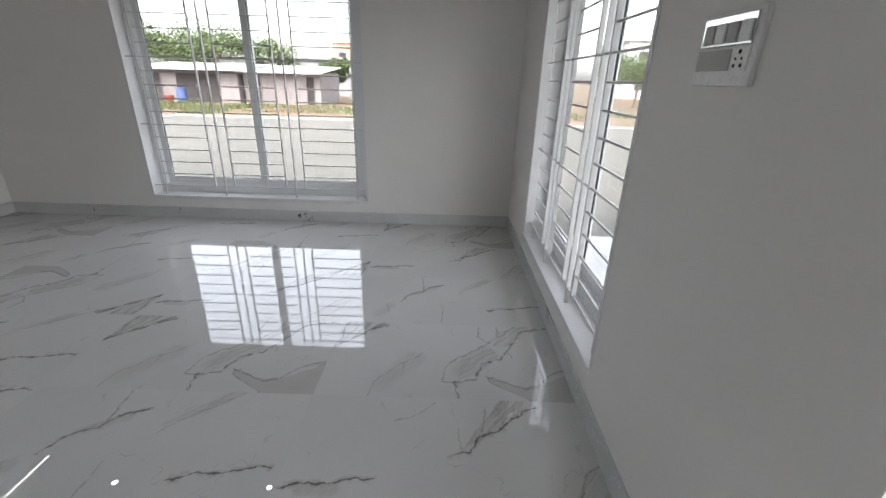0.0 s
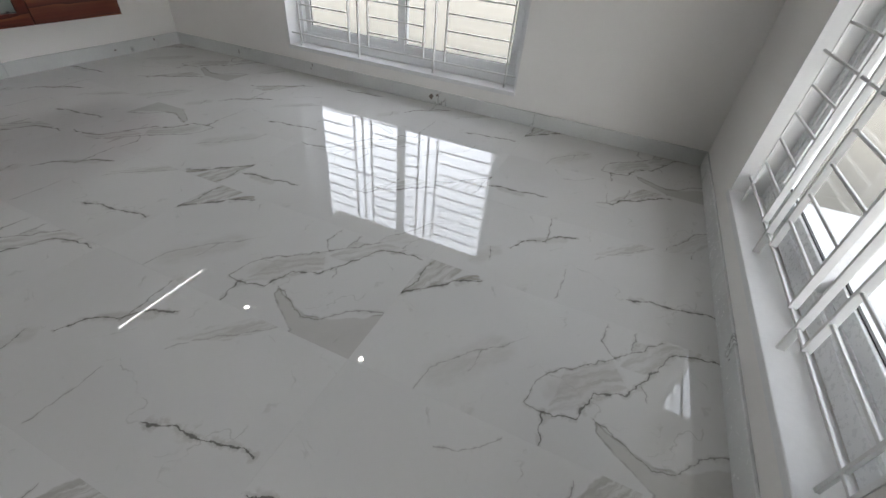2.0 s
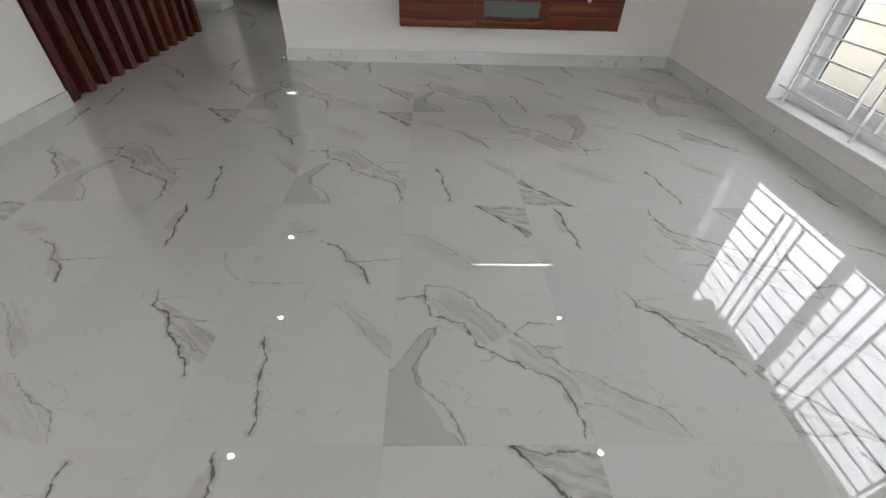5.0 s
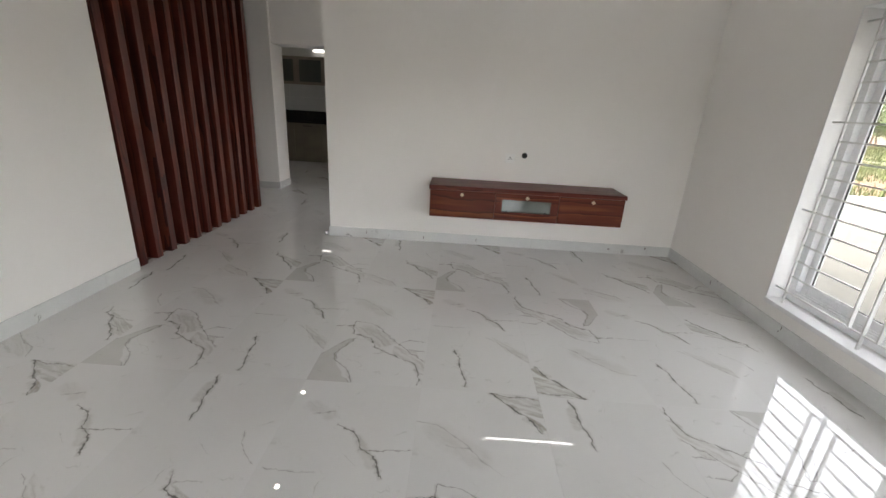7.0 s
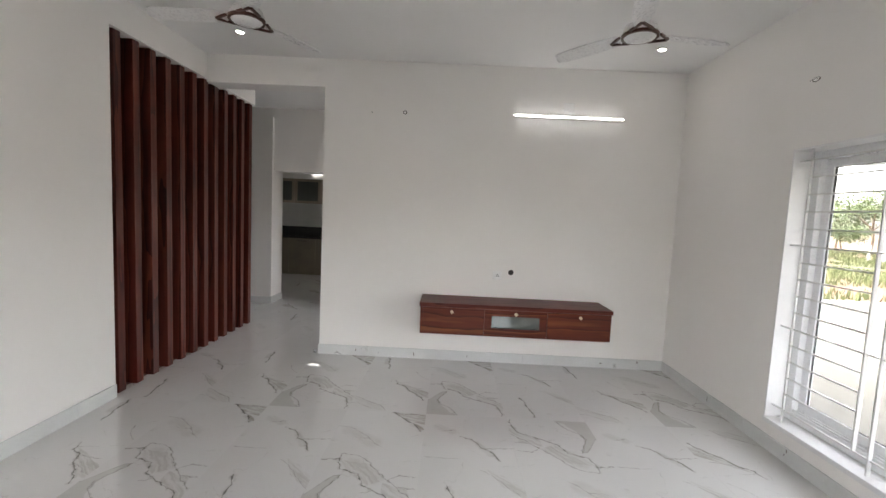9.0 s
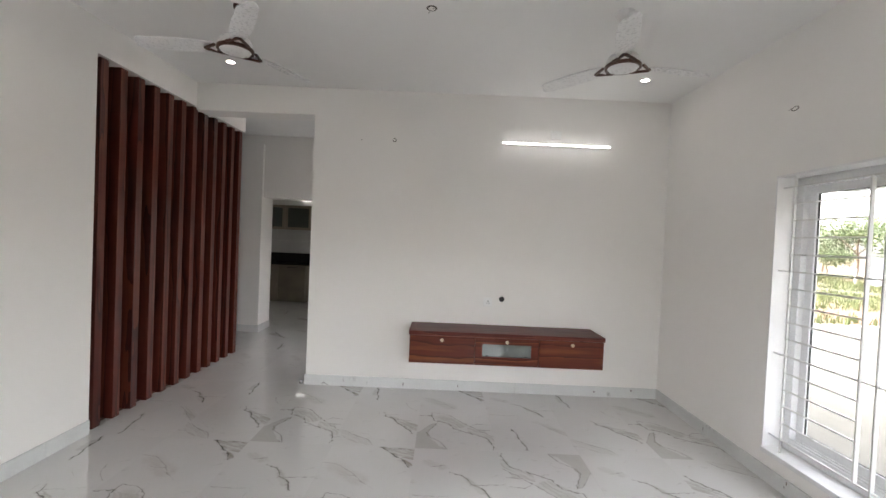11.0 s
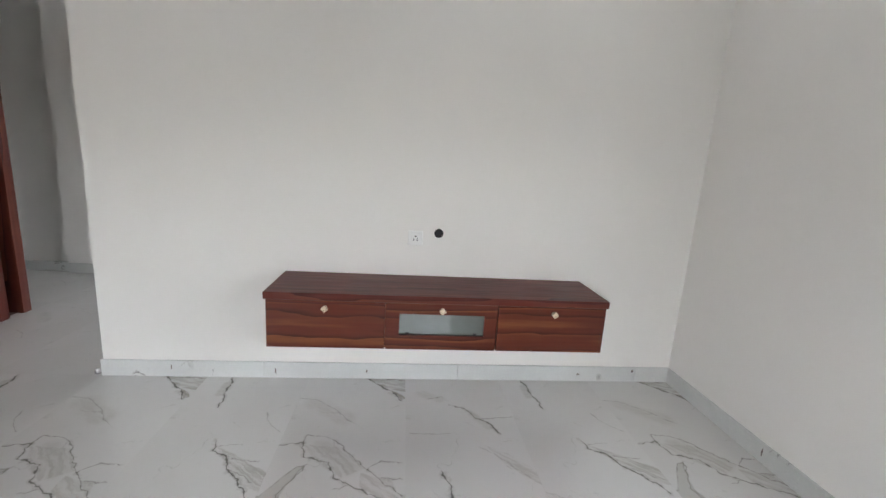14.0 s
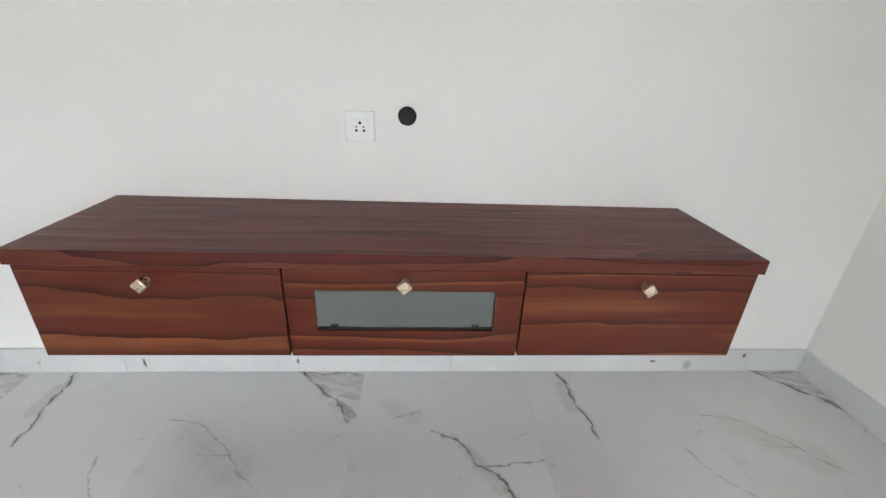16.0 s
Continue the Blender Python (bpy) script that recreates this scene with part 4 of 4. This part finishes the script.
# ---------------------------------------------------------------- kitchen seen through the hall
def kitchen():
    xf = -8.95
    ys = [-3.0, -2.4, -1.8, -1.2, -0.6]
    for a, b in zip(ys, ys[1:]):
        c = thing("base_cabinet", "taupe laminate kitchen base cabinet", "cabinet", "kitchen base cabinets")
        part("body", boxes((XK, xf - 0.02, a + 0.001, b - 0.001, 0.08, 0.82)), M_KCAB, c)
        part("plinth", boxes((XK, xf - 0.06, a + 0.001, b - 0.001, 0.0, 0.08)), M_KCAB, c)
        d = part("door", boxes((xf - 0.02, xf, a + 0.003, b - 0.003, 0.03, 0.815), bevel=0.002, segs=1), M_KCAB, c)
        part("handle", boxes((xf, xf + 0.02, a + 0.2, b - 0.2, 0.76, 0.772), bevel=0.002, segs=1), M_DARKM, d)
    w = thing("worktop", "black granite kitchen worktop with upstand", "worktop")
    part("slab", boxes((XK, xf + 0.02, -3.0, -0.6, 0.82, 0.86), bevel=0.003), M_GRANITE, w)
    part("upstand", boxes((XK, XK + 0.02, -3.0, -0.6, 0.86, 1.06)), M_GRANITE, w)
    t = thing("tiled_splashback", "pale grey tiled kitchen splashback", "tiles", kind="structure")
    for i in range(8):
        for j in range(2):
            part("tile", boxes((XK, XK + 0.008, -3.0 + i * 0.3 + 0.001, -3.0 + (i + 1) * 0.3 - 0.001, 1.06 + j * 0.28 + 0.001, 1.06 + (j + 1) * 0.28 - 0.001)), M_KTILE, t)
    for a, b in zip(ys, ys[1:]):
        c = thing("wall_unit", "kitchen wall unit with framed glass door", "cabinet", "kitchen wall units")
        x1 = XK + 0.33
        part("body", boxes((XK, XK + 0.02, a, b, 1.60, 2.16), (XK + 0.02, x1, a, a + 0.018, 1.60, 2.16), (XK + 0.02, x1, b - 0.018, b, 1.60, 2.16), (XK + 0.02, x1, a + 0.018, b - 0.018, 1.60, 1.618), (XK + 0.02, x1, a + 0.018, b - 0.018, 2.142, 2.16), (XK + 0.02, x1 - 0.03, a + 0.018, b - 0.018, 1.87, 1.885)), M_INNER, c)
        fr = part("door", boxes((x1, x1 + 0.02, a + 0.002, a + 0.062, 1.602, 2.158), (x1, x1 + 0.02, b - 0.062, b - 0.002, 1.602, 2.158), (x1, x1 + 0.02, a + 0.062, b - 0.062, 1.602, 1.662), (x1, x1 + 0.02, a + 0.062, b - 0.062, 2.098, 2.158)), M_KFRAME, c)
        part("glass_pane", boxes((x1 + 0.008, x1 + 0.012, a + 0.06, b - 0.06, 1.66, 2.10)), M_CABGLASS, fr)
    l = thing("kitchen_tube_light", "lit white tube light on the kitchen wall", "tube light")
    part("diffuser", boxes((XK, XK + 0.03, -1.52, -0.85, 2.295, 2.325), bevel=0.006), M_KLAMP, l)


kitchen()
door_stop = thing("floor_door_stop", "small metal door stop on the floor", "door stop")
part("stop_body", lathe([(0.001, 0), (0.018, 0.0), (0.018, 0.012), (0.012, 0.03), (0.001, 0.032)], 16), M_CHROME, door_stop, smooth=True)
door_stop.matrix_world = pose(XT - 0.02, 0.425, 0)


# ---------------------------------------------------------------- outside
def sheet(x0, x1, y0, y1, z, nx=1, ny=1, rough=0.0):
    bm = bmesh.new()
    g = [[bm.verts.new((x0 + (x1 - x0) * i / nx, y0 + (y1 - y0) * j / ny, z + rough * noise.noise((i * 0.7, j * 0.7, z)))) for j in range(ny + 1)] for i in range(nx + 1)]
    for i in range(nx):
        for j in range(ny):
            bm.faces.new((g[i][j], g[i + 1][j], g[i + 1][j + 1], g[i][j + 1]))
    return bm


structure("ground", sheet(-900, 900, -900, 900, GROUND - 0.03), M_EARTH, "bare red earth and dry grass", "ground")
structure("road", boxes((-11.6, 60, 4.6, 19.35, GROUND - 0.1, GROUND)), M_ROAD, "pale cream concrete road", "road")
structure("road_side", boxes((2.2, 60, -40, 4.6, GROUND - 0.1, GROUND)), M_ROAD, "pale concrete side road", "road")
structure("kerb", boxes((-11.6, 60, 19.35, 19.6, GROUND - 0.1, GROUND + 0.05), (-11.85, -11.6, 4.6, 19.6, GROUND - 0.1, GROUND + 0.05), bevel=0.02), M_KERB, "pale concrete kerb", "kerb")


def grass_field(name, x0, x1, y0, y1, n, h, seed):
    rnd = random.Random(seed)
    verts, faces = [], []
    for _ in range(n):
        x, y = rnd.uniform(x0, x1), rnd.uniform(y0, y1)
        if noise.noise((x * 0.25, y * 0.25, 3.0)) < -0.12:
            continue
        a, hh, w = rnd.uniform(0, 6.28), h * rnd.uniform(0.4, 1.2), rnd.uniform(0.02, 0.05)
        c, s = math.cos(a), math.sin(a)
        k = len(verts)
        lx, ly = rnd.uniform(-0.4, 0.4) * hh, rnd.uniform(-0.4, 0.4) * hh
        verts += [(x - w * c, y - w * s, GROUND - 0.03), (x + w * c, y + w * s, GROUND - 0.03), (x + lx, y + ly, GROUND + hh)]
        faces.append((k, k + 1, k + 2))
    me = bpy.data.meshes.new(name)
    me.from_pydata(verts, [], faces)
    me.materials.append(M_GRASS)
    tagged(new(name, me), "dry yellow-green roadside grass", "grass", kind="stuff")


grass_field("roadside_grass", -40, -11, 20.0, 28.0, 9000, 0.20, 4)
grass_field("sparse_grass", -11, 30, 22.5, 28.0, 4500, 0.16, 6)
grass_field("side_grass", -45, -12.2, 6.0, 20.0, 12000, 0.25, 5)
grass_field("far_meadow", -62, -22, 28.0, 46.0, 14000, 0.32, 7)


def shed(name, x0, x1, y0, depth, h, label, doors, turn=0.0):
    s = thing(name, label, "shed", "roadside sheds", at=pose((x0 + x1) / 2, y0, GROUND - 0.03, 0, 0, turn))
    w = (x1 - x0) / 2
    spans, u = [], -w
    for a, b in doors:
        spans.append((u, a)), spans.append((a, b))
        u = b
    bxs = []
    u = -w
    for a, b in doors:
        bxs.append((u, a, 0, 0.15, 0, h))
        bxs.append((a, b, 0, 0.15, h - 0.3, h))
        u = b
    bxs.append((u, w, 0, 0.15, 0, h))
    bxs += [(-w, -w + 0.15, 0.15, depth, 0, h), (w - 0.15, w, 0.15, depth, 0, h), (-w + 0.15, w - 0.15, depth - 0.15, depth, 0, h)]
    part("wall", boxes(*bxs), M_SHEDWALL, s)
    # a dark sheet fills each doorway in place of the shaded inside
    for a, b in doors:
        part("doorway", boxes((a, b, 0.10, 0.14, 0, h - 0.3)), M_INSIDE_SHADE, s)
    bm = bmesh.new()
    n = int((x1 - x0) / 0.12)
    rows = [[], []]
    for i in range(n + 1):
        x = -w - 0.3 + (2 * w + 0.6) * i / n
        dz = 0.02 * (i % 2)
        rows[0].append((bm.verts.new((x, -0.7, h - 0.08 + dz)), bm.verts.new((x, -0.7, h - 0.11 + dz))))
        rows[1].append((bm.verts.new((x, depth + 0.3, h + 0.45 + dz)), bm.verts.new((x, depth + 0.3, h + 0.42 + dz))))
    for i in range(n):
        (a, a2), (b, b2), (c, c2), (d, d2) = rows[0][i], rows[0][i + 1], rows[1][i + 1], rows[1][i]
        bm.faces.new((a, b, c, d)), bm.faces.new((d2, c2, b2, a2)), bm.faces.new((a2, b2, b, a))
    part("roof", bm, M_SHEET, s, "pale corrugated metal sheet roof")
    return s


shed("roadside_shed", -20.6, -13.4, 29.0, 5.0, 2.05, "low grey roadside shed with metal roof and open front", [(-2.6, -1.4), (-0.4, 2.4)])
shed("roadside_shed", -13.2, -8.2, 29.4, 5.0, 2.0, "low grey roadside shed with dark doorways", [(-1.9, -1.4), (1.6, 2.1)])


def house(name, x0, x1, y0, depth, h, material, label, wins, roof=True):
    s = thing(name, label, "house", at=pose((x0 + x1) / 2, y0, GROUND - 0.03))
    w = (x1 - x0) / 2
    part("wall", boxes((-w, w, 0, depth, 0, h)), material, s)
    if roof:
        part("roof", boxes((-w - 0.3, w + 0.3, -0.3, depth + 0.3, h, h + 0.2)), M_BLDG2, s)
    for u, z, ww, hh in wins:
        fr = part("window", boxes((u - ww / 2 - 0.1, u + ww / 2 + 0.1, -0.06, -0.005, z - 0.1, z + hh + 0.1)), M_BLDG2, s)
        # pane coloured near black for the unlit room behind
        part("pane", boxes((u - ww / 2, u + ww / 2, -0.09, -0.06, z, z + hh)), M_INSIDE_SHADE, fr)
    return s


house("grey_warehouse", -22, 4, 44, 14, 3.3, M_BLDG, "long pale grey warehouse behind the sheds", [(-8, 1.2, 2.0, 1.0), (-2, 1.2, 2.0, 1.0)])
house("white_hut", -8.6, -2.0, 39.5, 4, 2.0, M_BLDG2, "small white hut beside the sheds", [(1.4, 0.9, 0.8, 0.7)])
house("pink_house", -24, -16, 95, 10, 8.2, M_PINK, "distant pink and white two-storey house", [(-2, 4.8, 1.6, 1.6), (1.6, 4.8, 1.6, 1.6), (-2, 1.5, 1.6, 1.6)])
house("white_house", -6, 2, 100, 10, 7.6, M_BLDG2, "distant white two-storey house", [(-1.5, 4.6, 1.6, 1.6), (1.8, 4.6, 1.6, 1.6)])
house("white_villa", 24, 36, 62, 12, 7.2, M_BLDG2, "white two-storey house across the side plot", [(-3.5, 4.4, 1.8, 1.6), (0, 4.4, 1.8, 1.6), (-3.5, 1.2, 1.8, 1.6), (0, 1.2, 1.8, 1.6)])
house("grey_villa", 40, 52, 46, 12, 7.0, M_BLDG, "pale grey two-storey house across the side plot", [(-3.5, 4.4, 1.8, 1.6), (0, 4.4, 1.8, 1.6)])
house("blue_wall_shed", -31.5, -24.5, 34.5, 4, 2.1, M_BLUEWALL, "long low blue-grey wall beyond the grass", [], False)


def tree(x, y, h, crown, seed, label="leafy green tree by the road"):
    rnd = random.Random(seed)
    t = thing("tree", label, "tree", "roadside trees", at=pose(x, y, GROUND - 0.03))
    tr = bmesh.new()
    th = h * 0.45
    tube(tr, [(0, 0, 0), (0.1, 0.05, th * 0.5), (0.05, -0.05, th), (0.0, 0.05, h * 0.75)], [0.05 * h ** 0.6, 0.042 * h ** 0.6, 0.03 * h ** 0.6, 0.012 * h ** 0.6], 9)
    tips = []
    for k in range(9):
        a = k * 2.4 + rnd.uniform(-0.4, 0.4)
        z0 = rnd.uniform(0.35, 0.7) * h
        r = crown * rnd.uniform(0.45, 0.9)
        z1 = min(z0 + r * rnd.uniform(0.3, 0.9), h * 0.95)
        p = (r * math.cos(a), r * math.sin(a), z1)
        tube(tr, [(0.03, 0, z0), (p[0] * 0.5, p[1] * 0.5, (z0 + z1) / 2 + 0.1), p], [0.02 * h ** 0.6, 0.012 * h ** 0.6, 0.004 * h ** 0.6], 6)
        tips.append(p)
    part("trunk", tr, M_BARK, t)
    tips += [(0, 0, h * 0.85), (crown * 0.3, 0, h * 0.7), (-crown * 0.3, crown * 0.2, h * 0.75)]
    verts, faces = [], []
    for c in tips:
        cr = crown * rnd.uniform(0.32, 0.52)
        for _ in range(330):
            d = Vector((rnd.gauss(0, 1), rnd.gauss(0, 1), rnd.gauss(0, 0.75))).normalized() * cr * rnd.uniform(0.35, 1.0) ** 0.6
            p = Vector(c) + d
            s = rnd.uniform(0.06, 0.15) * (0.6 + 0.08 * h)
            a, b = Vector((rnd.gauss(0, 1), rnd.gauss(0, 1), rnd.gauss(0, 1))).normalized(), Vector((rnd.gauss(0, 1), rnd.gauss(0, 1), rnd.gauss(0, 1))).normalized()
            k = len(verts)
            verts += [p - a * s, p + b * s * 0.6, p + a * s, p - b * s * 0.6]
            faces.append((k, k + 1, k + 2, k + 3))
    me = bpy.data.meshes.new("crown")
    me.from_pydata([tuple(v) for v in verts], [], faces)
    me.materials.append(M_LEAF)
    cr = new("crown", me)
    cr.parent = t
    return t


for k, (x, y, h, c) in enumerate([(-26, 38, 5.6, 2.6), (-22.5, 39, 5.0, 2.6), (-19, 38, 5.4, 2.7), (-15.6, 40, 4.8, 2.2), (-30, 36, 5.2, 2.8), (-9.2, 37.5, 3.4, 1.0), (-36, 30, 5.0, 2.8), (-42, 27, 6, 3.2), (-48, 30, 6, 3.2), (22, 40, 5.2, 2.4), (30, 36, 5.5, 2.6), (17, 46, 5, 2.2), (-55, 38, 7, 3.5), (16.0, 38, 4.4, 2.0), (-43, 45, 6.4, 3.4), (-37.5, 48, 5.8, 3.0), (-48, 46, 5.2, 3.2), (-32, 52, 5.4, 3.0), (-27, 50, 5.2, 2.8), (-41, 40, 2.8, 2.0), (-35.5, 42, 2.6, 1.9)]):
    tree(x, y, h, c, 100 + k)

fence = thing("meadow_fence", "white post and rail fence at the edge of the meadow", "fence")
for k in range(5):
    x, y = -36.0 + 2.6 * k, 31.0 + 0.9 * k
    part("post", boxes((x - 0.07, x + 0.07, y - 0.07, y + 0.07, GROUND - 0.03, GROUND + 1.2), bevel=0.015, segs=1), M_KERB, fence)
    if k < 4:
        rail_bm = bmesh.new()
        bar(rail_bm, (x, y, GROUND + 0.75), (x + 2.6, y + 0.9, GROUND + 0.75), 0.05)
        part("rail", rail_bm, M_KERB, fence)

barrel = thing("blue_drum", "blue plastic drum in front of the shed", "drum", at=pose(-16.6, 28.0, GROUND - 0.03))
part("drum_body", lathe([(0.001, 0), (0.28, 0), (0.29, 0.3), (0.28, 0.6), (0.29, 0.88), (0.001, 0.9)], 20), M_BLUEP, barrel, smooth=True)
bucket = thing("red_bucket", "red plastic bucket in front of the shed", "bucket", at=pose(-17.3, 27.8, GROUND - 0.03))
part("bucket_body", lathe([(0.001, 0), (0.2, 0), (0.27, 0.45), (0.26, 0.45), (0.001, 0.4)], 18), M_REDP, bucket, smooth=True)

# white plinth outside the side window
plinth = thing("plinth_ledge", "white painted ledge outside the side window", "ledge", kind="structure")
part("slab", boxes((XR + WALL, XR + WALL + 0.9, -3.0, 3.9, GROUND, -0.02), bevel=0.01), M_PLINTH, plinth)


# ---------------------------------------------------------------- floor tiles
PRINTS = {"A": (M_TILE_ARCH, 0), "a": (M_TILE_ARCH, 180), "L": (M_TILE_LEAF, 0), "l": (M_TILE_LEAF, 180), "F": (M_TILE_FORK, 0), "f": (M_TILE_FORK, 180), "P": (M_TILE_PLAIN, 0), "p": (M_TILE_PLAIN, 180)}
# one letter for each tile, from the slatted screen towards the road window
LAID = {-3: "FLALAFLA", -2: "LAFAFaFl", -1: "AFLFALaF", 0: "lLfLAFLA"}


def floor_tiles():
    meshes = {}
    rnd = random.Random(11)
    for i in range(-8, 1):
        for j in range(-8, 5):
            x, y = -0.33 + 1.2 * i, 1.065 + 0.6 * j
            x0, x1, y0, y1 = max(x, XK), min(x + 1.2, XR), max(y, YH0), min(y + 0.6, YA)
            if x1 < x0 + 0.01 or y1 < y0 + 0.01 or (x1 < XT - WALL + 0.01 and y0 > YH1):
                continue
            row = LAID.get(i, "")
            letter = row[j + 3] if row and -3 <= j <= 4 else rnd.choice("PpPpPpFl" if i < -3 else "AaLlFf")
            material, turn = PRINTS[letter]
            key = [x0 - x - 0.6, x1 - x - 0.6, y0 - y - 0.3, y1 - y - 0.3]
            if turn:
                key = [-key[1], -key[0], -key[3], -key[2]]
            key = (letter.upper(), *(round(v, 3) for v in key))
            if key not in meshes:
                g = 0.0002
                bm = bmesh.new()
                add_box(bm, key[1] + g, key[2] - g, key[3] + g, key[4] - g, -0.01, 0.0)
                bmesh.ops.recalc_face_normals(bm, faces=bm.faces[:])
                me = bpy.data.meshes.new("tile")
                bm.to_mesh(me)
                bm.free()
                me.materials.append(material)
                meshes[key] = me
            ob = new("tile", meshes[key])
            ob.parent = floor
            ob.matrix_basis = pose(x + 0.6, y + 0.3, 0, 0, 0, turn)


floor_tiles()
